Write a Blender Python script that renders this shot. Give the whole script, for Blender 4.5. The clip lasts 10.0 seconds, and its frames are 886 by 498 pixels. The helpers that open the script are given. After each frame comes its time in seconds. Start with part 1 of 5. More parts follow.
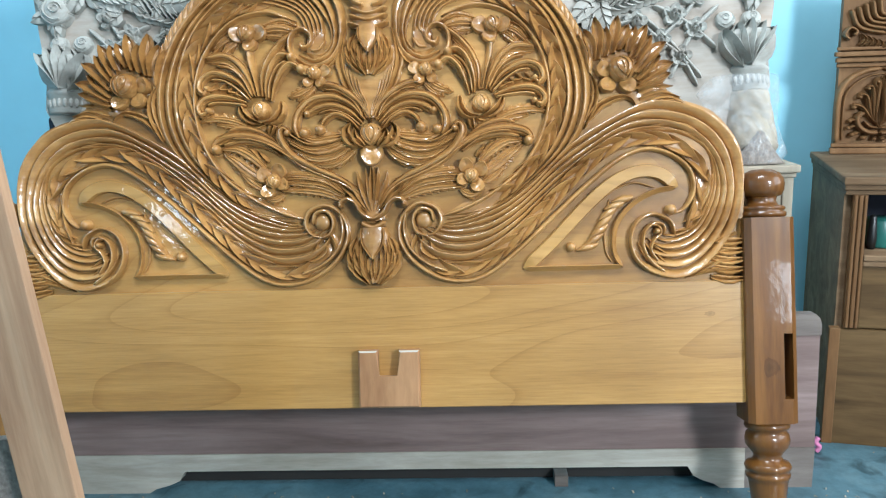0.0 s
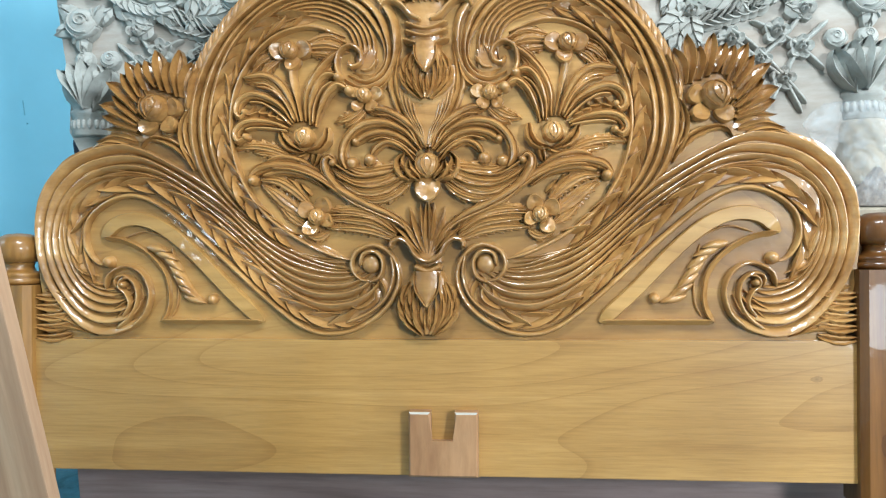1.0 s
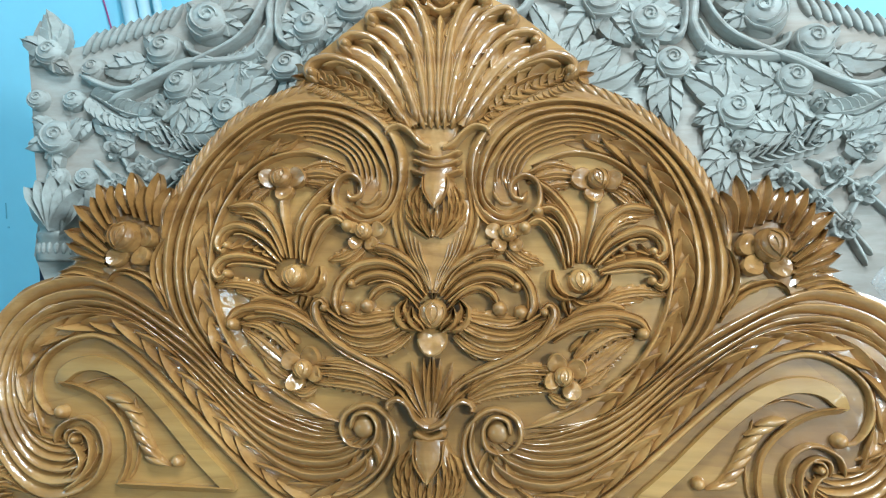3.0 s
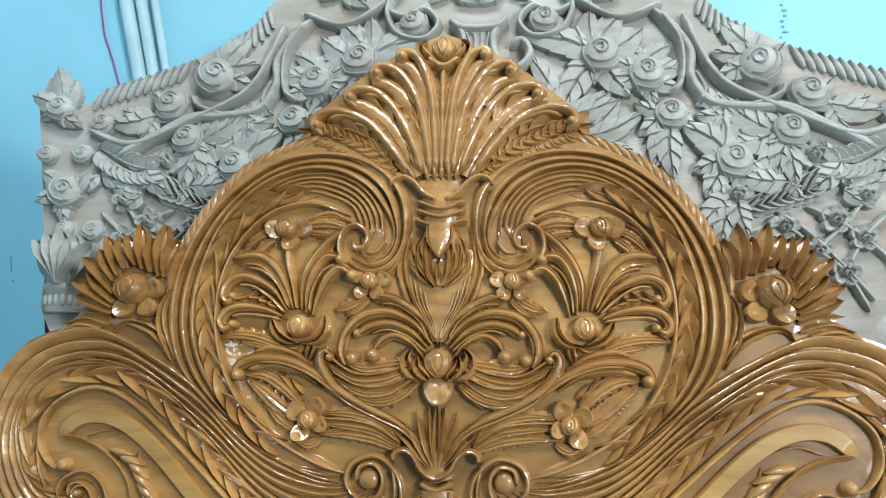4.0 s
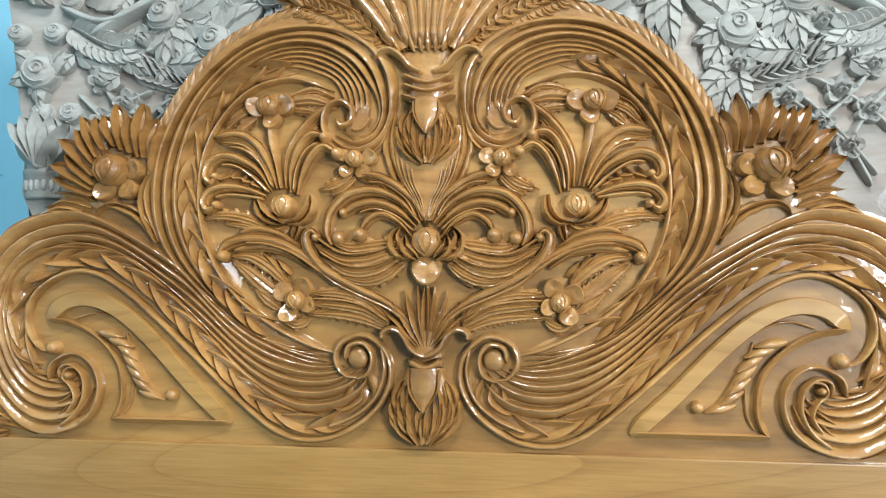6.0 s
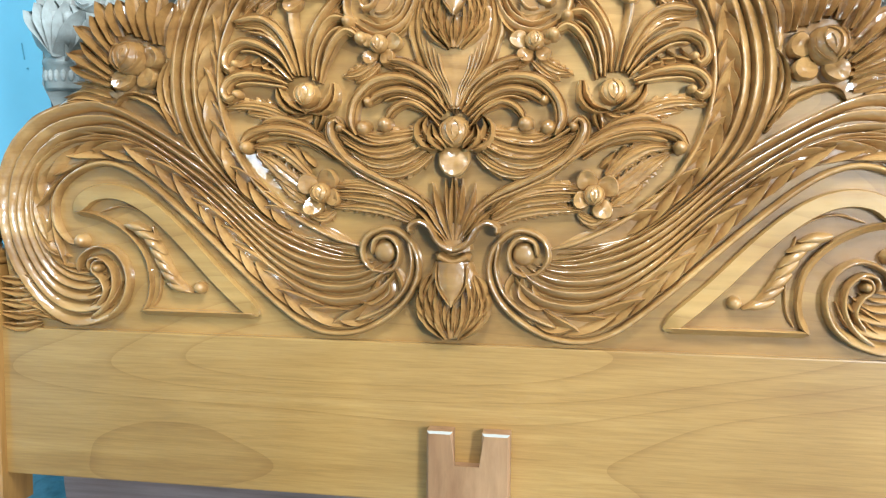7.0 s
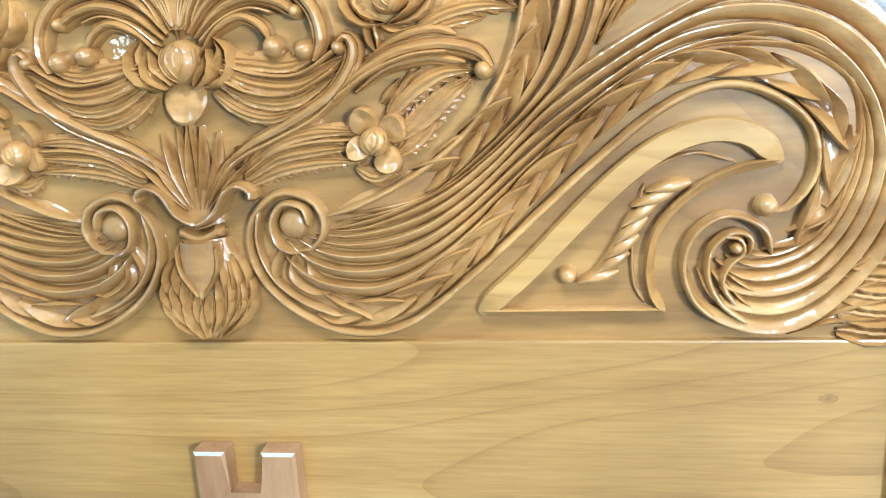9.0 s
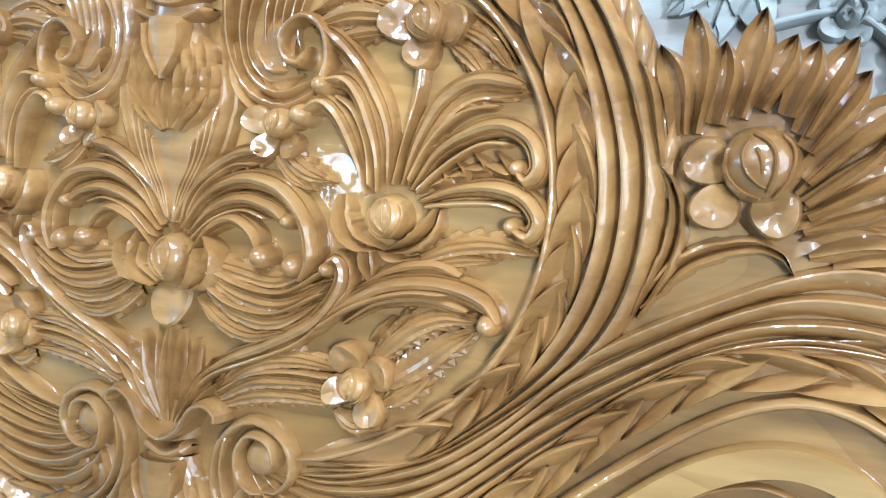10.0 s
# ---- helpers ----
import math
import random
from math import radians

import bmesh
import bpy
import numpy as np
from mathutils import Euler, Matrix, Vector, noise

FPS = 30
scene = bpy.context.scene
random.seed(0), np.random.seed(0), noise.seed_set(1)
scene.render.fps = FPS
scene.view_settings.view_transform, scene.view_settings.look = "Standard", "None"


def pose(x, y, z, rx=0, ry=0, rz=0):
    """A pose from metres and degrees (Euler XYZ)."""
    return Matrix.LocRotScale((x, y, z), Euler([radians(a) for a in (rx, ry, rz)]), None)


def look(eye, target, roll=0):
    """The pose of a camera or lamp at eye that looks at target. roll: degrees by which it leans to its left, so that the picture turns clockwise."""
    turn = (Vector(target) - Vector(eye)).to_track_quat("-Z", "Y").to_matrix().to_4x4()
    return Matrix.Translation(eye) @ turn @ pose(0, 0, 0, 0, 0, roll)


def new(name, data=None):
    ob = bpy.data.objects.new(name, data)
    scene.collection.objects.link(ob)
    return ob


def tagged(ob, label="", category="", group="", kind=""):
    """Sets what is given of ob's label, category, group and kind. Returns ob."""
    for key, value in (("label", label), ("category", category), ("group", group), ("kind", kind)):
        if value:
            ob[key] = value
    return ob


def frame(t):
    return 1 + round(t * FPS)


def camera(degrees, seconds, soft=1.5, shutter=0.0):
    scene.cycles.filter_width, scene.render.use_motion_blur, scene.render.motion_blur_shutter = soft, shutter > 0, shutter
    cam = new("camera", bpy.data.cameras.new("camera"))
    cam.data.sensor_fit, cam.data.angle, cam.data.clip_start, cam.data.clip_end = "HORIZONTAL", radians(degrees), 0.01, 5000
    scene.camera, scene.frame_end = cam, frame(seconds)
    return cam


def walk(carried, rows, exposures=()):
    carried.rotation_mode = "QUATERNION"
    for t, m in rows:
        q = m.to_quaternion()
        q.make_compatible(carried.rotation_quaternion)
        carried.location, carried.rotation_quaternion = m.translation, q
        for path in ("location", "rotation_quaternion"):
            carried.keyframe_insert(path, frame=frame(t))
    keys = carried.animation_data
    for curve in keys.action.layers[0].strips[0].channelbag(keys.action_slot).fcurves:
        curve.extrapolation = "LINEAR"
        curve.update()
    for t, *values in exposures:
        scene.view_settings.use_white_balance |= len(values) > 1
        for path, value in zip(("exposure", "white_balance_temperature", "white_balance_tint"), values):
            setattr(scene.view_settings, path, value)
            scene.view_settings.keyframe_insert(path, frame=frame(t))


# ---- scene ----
cam = camera(57.6, 10.0, soft=1.2)
PATH = [
    (0, (0.264, -1.776, 1.103), (0.163, 0.168, 0.645), -2.1),
    (0.5, (0.233, -1.673, 1.112), (0.092, 0.269, 0.655), -1.7),
    (1, (0.195, -1.535, 1.147), (0.006, 0.404, 0.694), -1.7),
    (1.5, (0.189, -1.397, 1.153), (-0.004, 0.544, 0.713), -1.4),
    (2, (0.198, -1.307, 1.198), (0.006, 0.635, 0.764), -1.0),
    (2.5, (0.193, -1.282, 1.225), (-0.024, 0.673, 0.86), -0.1),
    (3, (0.179, -1.283, 1.237), (-0.039, 0.689, 0.985), 0.0),
    (4.5, (0.171, -1.3, 1.221), (-0.047, 0.685, 1.112), -0.5),
    (5, (0.18, -1.286, 1.195), (-0.036, 0.696, 1.038), -0.5),
    (6.5, (0.2, -1.238, 1.169), (-0.051, 0.689, 0.699), -1.4),
    (7, (0.206, -1.215, 1.154), (-0.112, 0.668, 0.56), -1.7),
    (7.5, (0.228, -1.214, 1.144), (-0.175, 0.606, 0.42), -3.4),
    (8, (0.238, -1.215, 1.105), (-0.131, 0.571, 0.284), -5.0),
    (8.5, (0.338, -1.019, 1.099), (0.047, 0.762, 0.237), -5.9),
    (9, (0.448, -0.81, 1.153), (0.185, 0.957, 0.255), -4.9),
    (9.5, (0.523, -0.628, 1.192), (0.041, 1.14, 0.39), -5.2),
    (10, (0.612, -0.515, 1.216), (-0.150, 1.220, 0.582), -2.0),
]
EXPOSURES = [(0.0, -0.05, 5950, 7), (1.0, -0.05, 6000, 5), (2.0, -0.08, 5850, 1), (2.5, -0.27, 5700, -1), (3.0, -0.30, 5550, -3), (4.4, -0.48, 6350, 9), (5.2, -0.47, 6500, 10), (6.3, -0.05, 6100, 7), (7.0, 0.22, 5700, 3), (7.5, 0.35, 5500, 1), (8.0, 0.45, 5350, 1), (9.0, 0.37, 5250, 2), (9.5, 0.1, 5250, 4), (10.0, 0.0, 5000, 4)]
walk(cam, [(t, look(eye, target, roll)) for t, eye, target, roll in PATH], EXPOSURES)

# ---- light: daylight through a wide door to the east and windows to the south, with an added west window and added overhead fill ----
world = bpy.data.worlds.new("sky")
scene.world = world
world.use_nodes = True
sky = world.node_tree.nodes.new("ShaderNodeTexSky")
sky.sky_type, sky.sun_disc = "NISHITA", False
sky.sun_elevation, sky.sun_rotation = radians(50), radians(120)
world.node_tree.links.new(sky.outputs["Color"], world.node_tree.nodes["Background"].inputs["Color"])
world.node_tree.nodes["Background"].inputs["Strength"].default_value = 0.12


def area(name, size_x, size_y, m, power, color):
    lamp = bpy.data.lights.new(name, "AREA")
    lamp.shape, lamp.size, lamp.size_y, lamp.energy, lamp.color = "RECTANGLE", size_x, size_y, power, color
    ob = new(name, lamp)
    ob.matrix_world = m
    return ob


area("door_daylight", 1.5, 1.4, look((2.70, -0.55, 1.62), (0.0, -0.2, 1.15)), 35, (1.0, 0.99, 0.97))
area("window_daylight", 0.24, 0.26, look((-1.78, -3.18, 1.70), (0, 0, 0.7)), 5.5, (0.84, 0.93, 1.0))
area("window_daylight", 0.56, 0.76, look((2.36, -3.18, 2.06), (0, 0, 0.8)), 176, (0.93, 0.97, 1.0))
# unseen west window, added to brighten the left side with bluish light
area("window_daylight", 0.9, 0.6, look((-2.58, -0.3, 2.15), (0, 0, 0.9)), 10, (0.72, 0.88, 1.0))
area("window_daylight", 0.50, 0.38, look((2.36, -3.18, 1.09), (0, 0, 0.7)), 8, (0.86, 0.94, 1.0))
# unseen lamp in the ceiling, added to brighten the middle from above
area("overhead_fill", 1.3, 0.7, look((0.25, -1.0, 3.28), (0.25, -0.99, 0)), 98, (0.95, 0.98, 1.0))


# ---- materials ----
def nodes(name):
    m = bpy.data.materials.new(name)
    m.use_nodes = True
    t = m.node_tree
    return m, t, t.nodes["Principled BSDF"]


def node(t, kind, **kw):
    n = t.nodes.new(kind)
    for k, v in kw.items():
        n.inputs[k.replace("_", " ")].default_value = v
    return n


def ramp(t, fac, stops):
    r = t.nodes.new("ShaderNodeValToRGB")
    els = r.color_ramp.elements
    while len(els) < len(stops):
        els.new(0.5)
    for e, (p, c) in zip(els, stops):
        e.position, e.color = p, (*c, 1)
    t.links.new(fac, r.inputs["Fac"])
    return r


def wood(name, dark, mid, light, grain=(1.2, 9, 9), rough=0.5, coat=0.0, bump=0.15, fine=1.0, stain=0.25, wavy=0.05, rings=0.0, spec=0.5, knots=()):
    """Wood with long grain, broad colour drift and fine pores. grain: frequency along x, y and z."""
    m, t, b = nodes(name)
    L = t.links.new
    co = t.nodes.new("ShaderNodeTexCoord")
    mp = t.nodes.new("ShaderNodeMapping")
    mp.inputs["Scale"].default_value = grain
    L(co.outputs["Object"], mp.inputs["Vector"])
    n1 = node(t, "ShaderNodeTexNoise", Scale=1.3, Detail=6.0, Roughness=0.6, Distortion=0.9)
    L(mp.outputs["Vector"], n1.inputs["Vector"])
    n2 = node(t, "ShaderNodeTexNoise", Scale=7.0 * fine, Detail=5.0, Roughness=0.65, Distortion=0.3)
    L(mp.outputs["Vector"], n2.inputs["Vector"])
    n3 = node(t, "ShaderNodeTexNoise", Scale=2.1, Detail=2.0)
    L(co.outputs["Object"], n3.inputs["Vector"])
    c1 = ramp(t, n1.outputs["Fac"], [(0.3, dark), (0.5, mid), (0.7, light)])
    c2 = ramp(t, n2.outputs["Fac"], [(0.35, (0.72, 0.68, 0.62)), (0.6, (1.05, 1.03, 1.0))])
    mx = t.nodes.new("ShaderNodeMix")
    mx.data_type, mx.blend_type = "RGBA", "MULTIPLY"
    mx.inputs["Factor"].default_value = 0.6
    L(c1.outputs["Color"], mx.inputs["A"]), L(c2.outputs["Color"], mx.inputs["B"])
    if rings:
        wm = t.nodes.new("ShaderNodeMapping")
        wm.inputs["Scale"].default_value = (0.42, 1, 1.9)
        L(co.outputs["Object"], wm.inputs["Vector"])
        wn = node(t, "ShaderNodeTexNoise", Scale=1.5, Detail=1.5, Roughness=0.35)
        L(wm.outputs["Vector"], wn.inputs["Vector"])
        many = t.nodes.new("ShaderNodeMath")
        many.operation, many.inputs[1].default_value = "MULTIPLY", 17.0
        wv = t.nodes.new("ShaderNodeMath")
        wv.operation = "FRACT"
        L(wn.outputs["Fac"], many.inputs[0]), L(many.outputs[0], wv.inputs[0])
        cw = ramp(t, wv.outputs[0], [(0.0, (0.66, 0.58, 0.46)), (0.10, (0.93, 0.90, 0.85)), (0.3, (1.03, 1.03, 1.02)), (1.0, (0.98, 0.97, 0.94))])
        mw = t.nodes.new("ShaderNodeMix")
        mw.data_type, mw.blend_type = "RGBA", "MULTIPLY"
        mw.inputs["Factor"].default_value = rings
        L(mx.outputs["Result"], mw.inputs["A"]), L(cw.outputs["Color"], mw.inputs["B"])
        mx = mw
    c3 = ramp(t, n3.outputs["Fac"], [(0.35, (1 - stain, 1 - stain * 1.1, 1 - stain * 1.2)), (0.62, (1.06, 1.06, 1.06))])
    m2 = t.nodes.new("ShaderNodeMix")
    m2.data_type, m2.blend_type = "RGBA", "MULTIPLY"
    m2.inputs["Factor"].default_value = 0.8
    L(mx.outputs["Result"], m2.inputs["A"]), L(c3.outputs["Color"], m2.inputs["B"])
    out = m2.outputs["Result"]
    for x, z, rx, rz in knots:
        off = t.nodes.new("ShaderNodeVectorMath")
        off.operation, off.inputs[1].default_value = "SUBTRACT", (x, 0, z)
        fit = t.nodes.new("ShaderNodeVectorMath")
        fit.operation, fit.inputs[1].default_value = "MULTIPLY", (1 / rx, 0, 1 / rz)
        far = t.nodes.new("ShaderNodeVectorMath")
        far.operation = "LENGTH"
        rag = t.nodes.new("ShaderNodeMath")
        rag.operation, rag.inputs[1].default_value = "MULTIPLY_ADD", 0.9
        L(co.outputs["Object"], off.inputs[0]), L(off.outputs[0], fit.inputs[0]), L(fit.outputs[0], far.inputs[0])
        L(n2.outputs["Fac"], rag.inputs[0]), L(far.outputs["Value"], rag.inputs[2])
        ck = ramp(t, rag.outputs[0], [(0.45, (0.42, 0.40, 0.36)), (0.75, (0.72, 0.74, 0.72)), (0.95, (0.60, 0.54, 0.46)), (1.0, (1, 1, 1))])
        mk = t.nodes.new("ShaderNodeMix")
        mk.data_type, mk.blend_type = "RGBA", "MULTIPLY"
        mk.inputs["Factor"].default_value = 0.75
        L(out, mk.inputs["A"]), L(ck.outputs["Color"], mk.inputs["B"])
        out = mk.outputs["Result"]
    L(out, b.inputs["Base Color"])
    b.inputs["Roughness"].default_value, b.inputs["Specular IOR Level"].default_value = rough, spec
    b.inputs["Coat Weight"].default_value, b.inputs["Coat Roughness"].default_value = coat, 0.05
    bp = node(t, "ShaderNodeBump", Strength=bump, Distance=0.002)
    L(n2.outputs["Fac"], bp.inputs["Height"])
    nw = node(t, "ShaderNodeTexNoise", Scale=34.0, Detail=2.0, Roughness=0.5)
    L(co.outputs["Object"], nw.inputs["Vector"])
    bw = node(t, "ShaderNodeBump", Strength=wavy, Distance=0.006)
    L(nw.outputs["Fac"], bw.inputs["Height"]), L(bp.outputs["Normal"], bw.inputs["Normal"])
    L(bw.outputs["Normal"], b.inputs["Normal"]), L(bw.outputs["Normal"], b.inputs["Coat Normal"])
    return m


def plain(name, color, rough=0.5, metal=0.0, drift=0.15, scale=6.0, bump=0.0):
    m, t, b = nodes(name)
    co = t.nodes.new("ShaderNodeTexCoord")
    n = node(t, "ShaderNodeTexNoise", Scale=scale, Detail=6.0, Roughness=0.6)
    t.links.new(co.outputs["Object"], n.inputs["Vector"])
    r = ramp(t, n.outputs["Fac"], [(0.3, tuple(c * (1 - drift) for c in color)), (0.7, tuple(min(1, c * (1 + drift)) for c in color))])
    t.links.new(r.outputs["Color"], b.inputs["Base Color"])
    b.inputs["Roughness"].default_value, b.inputs["Metallic"].default_value = rough, metal
    if bump:
        bp = node(t, "ShaderNodeBump", Strength=bump, Distance=0.004)
        t.links.new(n.outputs["Fac"], bp.inputs["Height"]), t.links.new(bp.outputs["Normal"], b.inputs["Normal"])
    return m


VARNISH = wood("varnished_teak", (0.228, 0.102, 0.026), (0.388, 0.200, 0.061), (0.505, 0.292, 0.104), (1.1, 8, 8), 0.36, 1.0, 0.05, 1.0, 0.35, 0.58, 0.4, spec=0.4)
VARNISH_RAIL = wood("varnished_teak_board", (0.315, 0.166, 0.045), (0.368, 0.202, 0.058), (0.42, 0.242, 0.077), (0.5, 11, 11), 0.34, 0.5, 0.04, 2.6, 0.26, 0.05, 0.55, knots=((0.785, 0.455, 0.024, 0.012),))
VARNISH_GROUND = wood("varnished_ground", (0.235, 0.115, 0.031), (0.375, 0.204, 0.059), (0.465, 0.278, 0.094), (0.8, 7, 7), 0.42, 0.6, 0.05, 1.0, 0.35, 0.16, 0.5, spec=0.3)
VARNISH_POST = wood("varnished_post", (0.092, 0.034, 0.007), (0.155, 0.062, 0.012), (0.225, 0.098, 0.022), (9, 9, 1.0), 0.42, 0.7, 0.05, spec=0.2, knots=((-0.006, 0.325, 0.030, 0.040),))
HONEY_POST = wood("honey_post", (0.235, 0.108, 0.025), (0.31, 0.150, 0.037), (0.38, 0.195, 0.054), (9, 9, 1.0), 0.42, 0.6, 0.05, spec=0.25)
RAW_BLOCK = wood("offcut_wood", (0.25, 0.118, 0.048), (0.33, 0.168, 0.074), (0.41, 0.228, 0.108), (8, 8, 1.5), 0.5, 0.2, 0.1)
GREY_WOOD = wood("unfinished_grey_wood", (0.295, 0.272, 0.243), (0.365, 0.372, 0.350), (0.435, 0.456, 0.434), (2, 7, 7), 0.85, 0.0, 0.3)
GREY_BOARD = wood("bare_grey_board", (0.31, 0.250, 0.204), (0.37, 0.345, 0.312), (0.425, 0.434, 0.408), (1.2, 5, 5), 0.85, 0.0, 0.3)
PALE_WOOD = wood("pale_sapwood", (0.27, 0.235, 0.18), (0.36, 0.32, 0.25), (0.43, 0.385, 0.31), (6, 6, 1), 0.7, 0.0, 0.2)
PLANK_WOOD = wood("planed_plank", (0.35, 0.20, 0.115), (0.47, 0.30, 0.185), (0.54, 0.38, 0.25), (10, 10, 0.8), 0.6, 0.0, 0.2)
BOARD_WOOD = wood("acacia_heartwood", (0.125, 0.080, 0.070), (0.19, 0.130, 0.118), (0.26, 0.190, 0.176), (0.8, 9, 9), 0.65, 0.0, 0.2)
SAP_WOOD = wood("acacia_sapwood", (0.30, 0.27, 0.22), (0.41, 0.38, 0.33), (0.50, 0.46, 0.40), (1.2, 9, 9), 0.7, 0.0, 0.2)
BROWN_WOOD = wood("oiled_brown_wood", (0.110, 0.052, 0.020), (0.180, 0.094, 0.038), (0.25, 0.142, 0.063), (6, 6, 1.2), 0.6, 0.0, 0.2, spec=0.25)
DRESSER_WOOD = wood("raw_dresser_wood", (0.125, 0.074, 0.038), (0.200, 0.130, 0.074), (0.275, 0.192, 0.118), (1.2, 8, 8), 0.7, 0.0, 0.2, spec=0.2)
DRAWER_WOOD = wood("knotty_drawer_wood", (0.060, 0.034, 0.012), (0.110, 0.065, 0.025), (0.16, 0.100, 0.042), (1.0, 9, 9), 0.65, 0.0, 0.2, spec=0.25)
END_WOOD = wood("grey_brown_strip", (0.115, 0.094, 0.083), (0.16, 0.134, 0.119), (0.205, 0.175, 0.157), (1.2, 9, 9), 0.7, 0.0, 0.2)
WALL_PAINT = plain("cyan_wall_paint", (0.31, 0.63, 0.76), 0.55, 0, 0.08, 1.5, 0.05)
CREAM = plain("dull_grey_green_plaster", (0.33, 0.362, 0.355), 0.8, 0, 0.1, 2.0)


def stained_floor(name):
    """Painted concrete with worn pale patches, dark damp stains and grit."""
    m, t, b = nodes(name)
    L = t.links.new
    co = t.nodes.new("ShaderNodeTexCoord")
    big = node(t, "ShaderNodeTexNoise", Scale=3.5, Detail=8.0, Roughness=0.62, Distortion=0.6)
    fine = node(t, "ShaderNodeTexNoise", Scale=26.0, Detail=6.0, Roughness=0.7)
    spot = node(t, "ShaderNodeTexNoise", Scale=9.0, Detail=4.0, Roughness=0.55, Distortion=1.2)
    for n in (big, fine, spot):
        L(co.outputs["Object"], n.inputs["Vector"])
    c1 = ramp(t, big.outputs["Fac"], [(0.32, (0.042, 0.088, 0.108)), (0.5, (0.080, 0.155, 0.188)), (0.68, (0.14, 0.225, 0.250))])
    c2 = ramp(t, spot.outputs["Fac"], [(0.30, (0.38, 0.42, 0.42)), (0.43, (1.0, 1.0, 1.0))])
    c3 = ramp(t, fine.outputs["Fac"], [(0.35, (0.72, 0.74, 0.74)), (0.6, (1.08, 1.06, 1.04))])
    out = c1.outputs["Color"]
    for c in (c2, c3):
        mx = t.nodes.new("ShaderNodeMix")
        mx.data_type, mx.blend_type = "RGBA", "MULTIPLY"
        mx.inputs["Factor"].default_value = 0.9
        L(out, mx.inputs["A"]), L(c.outputs["Color"], mx.inputs["B"])
        out = mx.outputs["Result"]
    L(out, b.inputs["Base Color"])
    r = ramp(t, big.outputs["Fac"], [(0.3, (0.22, 0.22, 0.22)), (0.65, (0.6, 0.6, 0.6))])
    L(r.outputs["Color"], b.inputs["Roughness"])
    bp = node(t, "ShaderNodeBump", Strength=0.3, Distance=0.003)
    L(fine.outputs["Fac"], bp.inputs["Height"]), L(bp.outputs["Normal"], b.inputs["Normal"])
    return m


CONCRETE = stained_floor("damp_concrete")
DARK = plain("dark_cloth_and_shade", (0.012, 0.016, 0.035), 0.7)
GAP_SHADE = plain("gap_shade", (0.020, 0.018, 0.016), 0.8)
BLACK = plain("black_plastic", (0.012, 0.012, 0.012), 0.4)
PINK = plain("pink_plastic", (0.60, 0.20, 0.36), 0.35)
WIRE_PINK = plain("magenta_wire", (0.35, 0.06, 0.20), 0.5)
PIPE = plain("pale_pipe", (0.46, 0.62, 0.68), 0.35)
SHAVING = plain("wood_shaving", (0.30, 0.26, 0.20), 0.8)
SAWDUST = plain("sawdust", (0.20, 0.172, 0.148), 0.9, 0, 0.45, 90.0, 0.6)
GREEN = plain("green_plastic", (0.02, 0.12, 0.10), 0.4)
PENCIL = plain("pencil", (0.20, 0.44, 0.54), 0.8)


# ---- helpers for meshes ----
def mesh_of(name, verts, faces, mat, smooth=True):
    me = bpy.data.meshes.new(name)
    me.from_pydata(verts, [], faces)
    me.materials.append(mat)
    if smooth:
        me.polygons.foreach_set("use_smooth", [True] * len(me.polygons))
        me.set_sharp_from_angle(angle=math.radians(34))
    me.update()
    return me


def part(name, bm, mat, parent=None, label="", smooth=False):
    me = bpy.data.meshes.new(name)
    bmesh.ops.recalc_face_normals(bm, faces=bm.faces)
    bm.to_mesh(me)
    bm.free()
    me.materials.append(mat)
    if smooth:
        me.polygons.foreach_set("use_smooth", [True] * len(me.polygons))
    ob = new(name, me)
    ob.parent = parent
    return tagged(ob, label)


def thing(name, label, category, at=(0, 0, 0), group="", kind=""):
    return tagged(at_place(new(name), at), label, category, group, kind)


def at_place(ob, at):
    ob.location = at
    return ob


def box(x0, x1, y0, y1, z0, z1, bevel=0.0, bm=None):
    bm = bm or bmesh.new()
    vs = [bm.verts.new((x, y, z)) for x in (x0, x1) for y in (y0, y1) for z in (z0, z1)]
    fs = [bm.faces.new([vs[i] for i in f]) for f in ((0, 1, 3, 2), (4, 6, 7, 5), (0, 4, 5, 1), (2, 3, 7, 6), (0, 2, 6, 4), (1, 5, 7, 3))]
    if bevel:
        es = list({e for f in fs for e in f.edges})
        bmesh.ops.bevel(bm, geom=es, offset=bevel, segments=2, affect="EDGES", profile=0.6)
    return bm


def prism(points, y0, y1, bm=None):
    """A plate with the outline points (x, z) from y0 (front) to y1."""
    bm = bm or bmesh.new()
    a = [bm.verts.new((x, y0, z)) for x, z in points]
    b = [bm.verts.new((x, y1, z)) for x, z in points]
    bm.faces.new(a), bm.faces.new(b[::-1])
    for i in range(len(a)):
        j = (i + 1) % len(a)
        bm.faces.new((a[i], b[i], b[j], a[j]))
    return bm


def lathe(profile, at=(0, 0), seg=32, bm=None):
    """profile: (radius, z) from the bottom up, turned round the upright axis at (x, y)."""
    bm = bm or bmesh.new()
    rings = [[bm.verts.new((at[0] + r * math.cos(6.28319 * k / seg), at[1] + r * math.sin(6.28319 * k / seg), z)) for k in range(seg)] for r, z in profile]
    for p, q in zip(rings, rings[1:]):
        for k in range(seg):
            bm.faces.new((p[k], p[(k + 1) % seg], q[(k + 1) % seg], q[k]))
    bm.faces.new(rings[0][::-1]), bm.faces.new(rings[-1])
    return bm


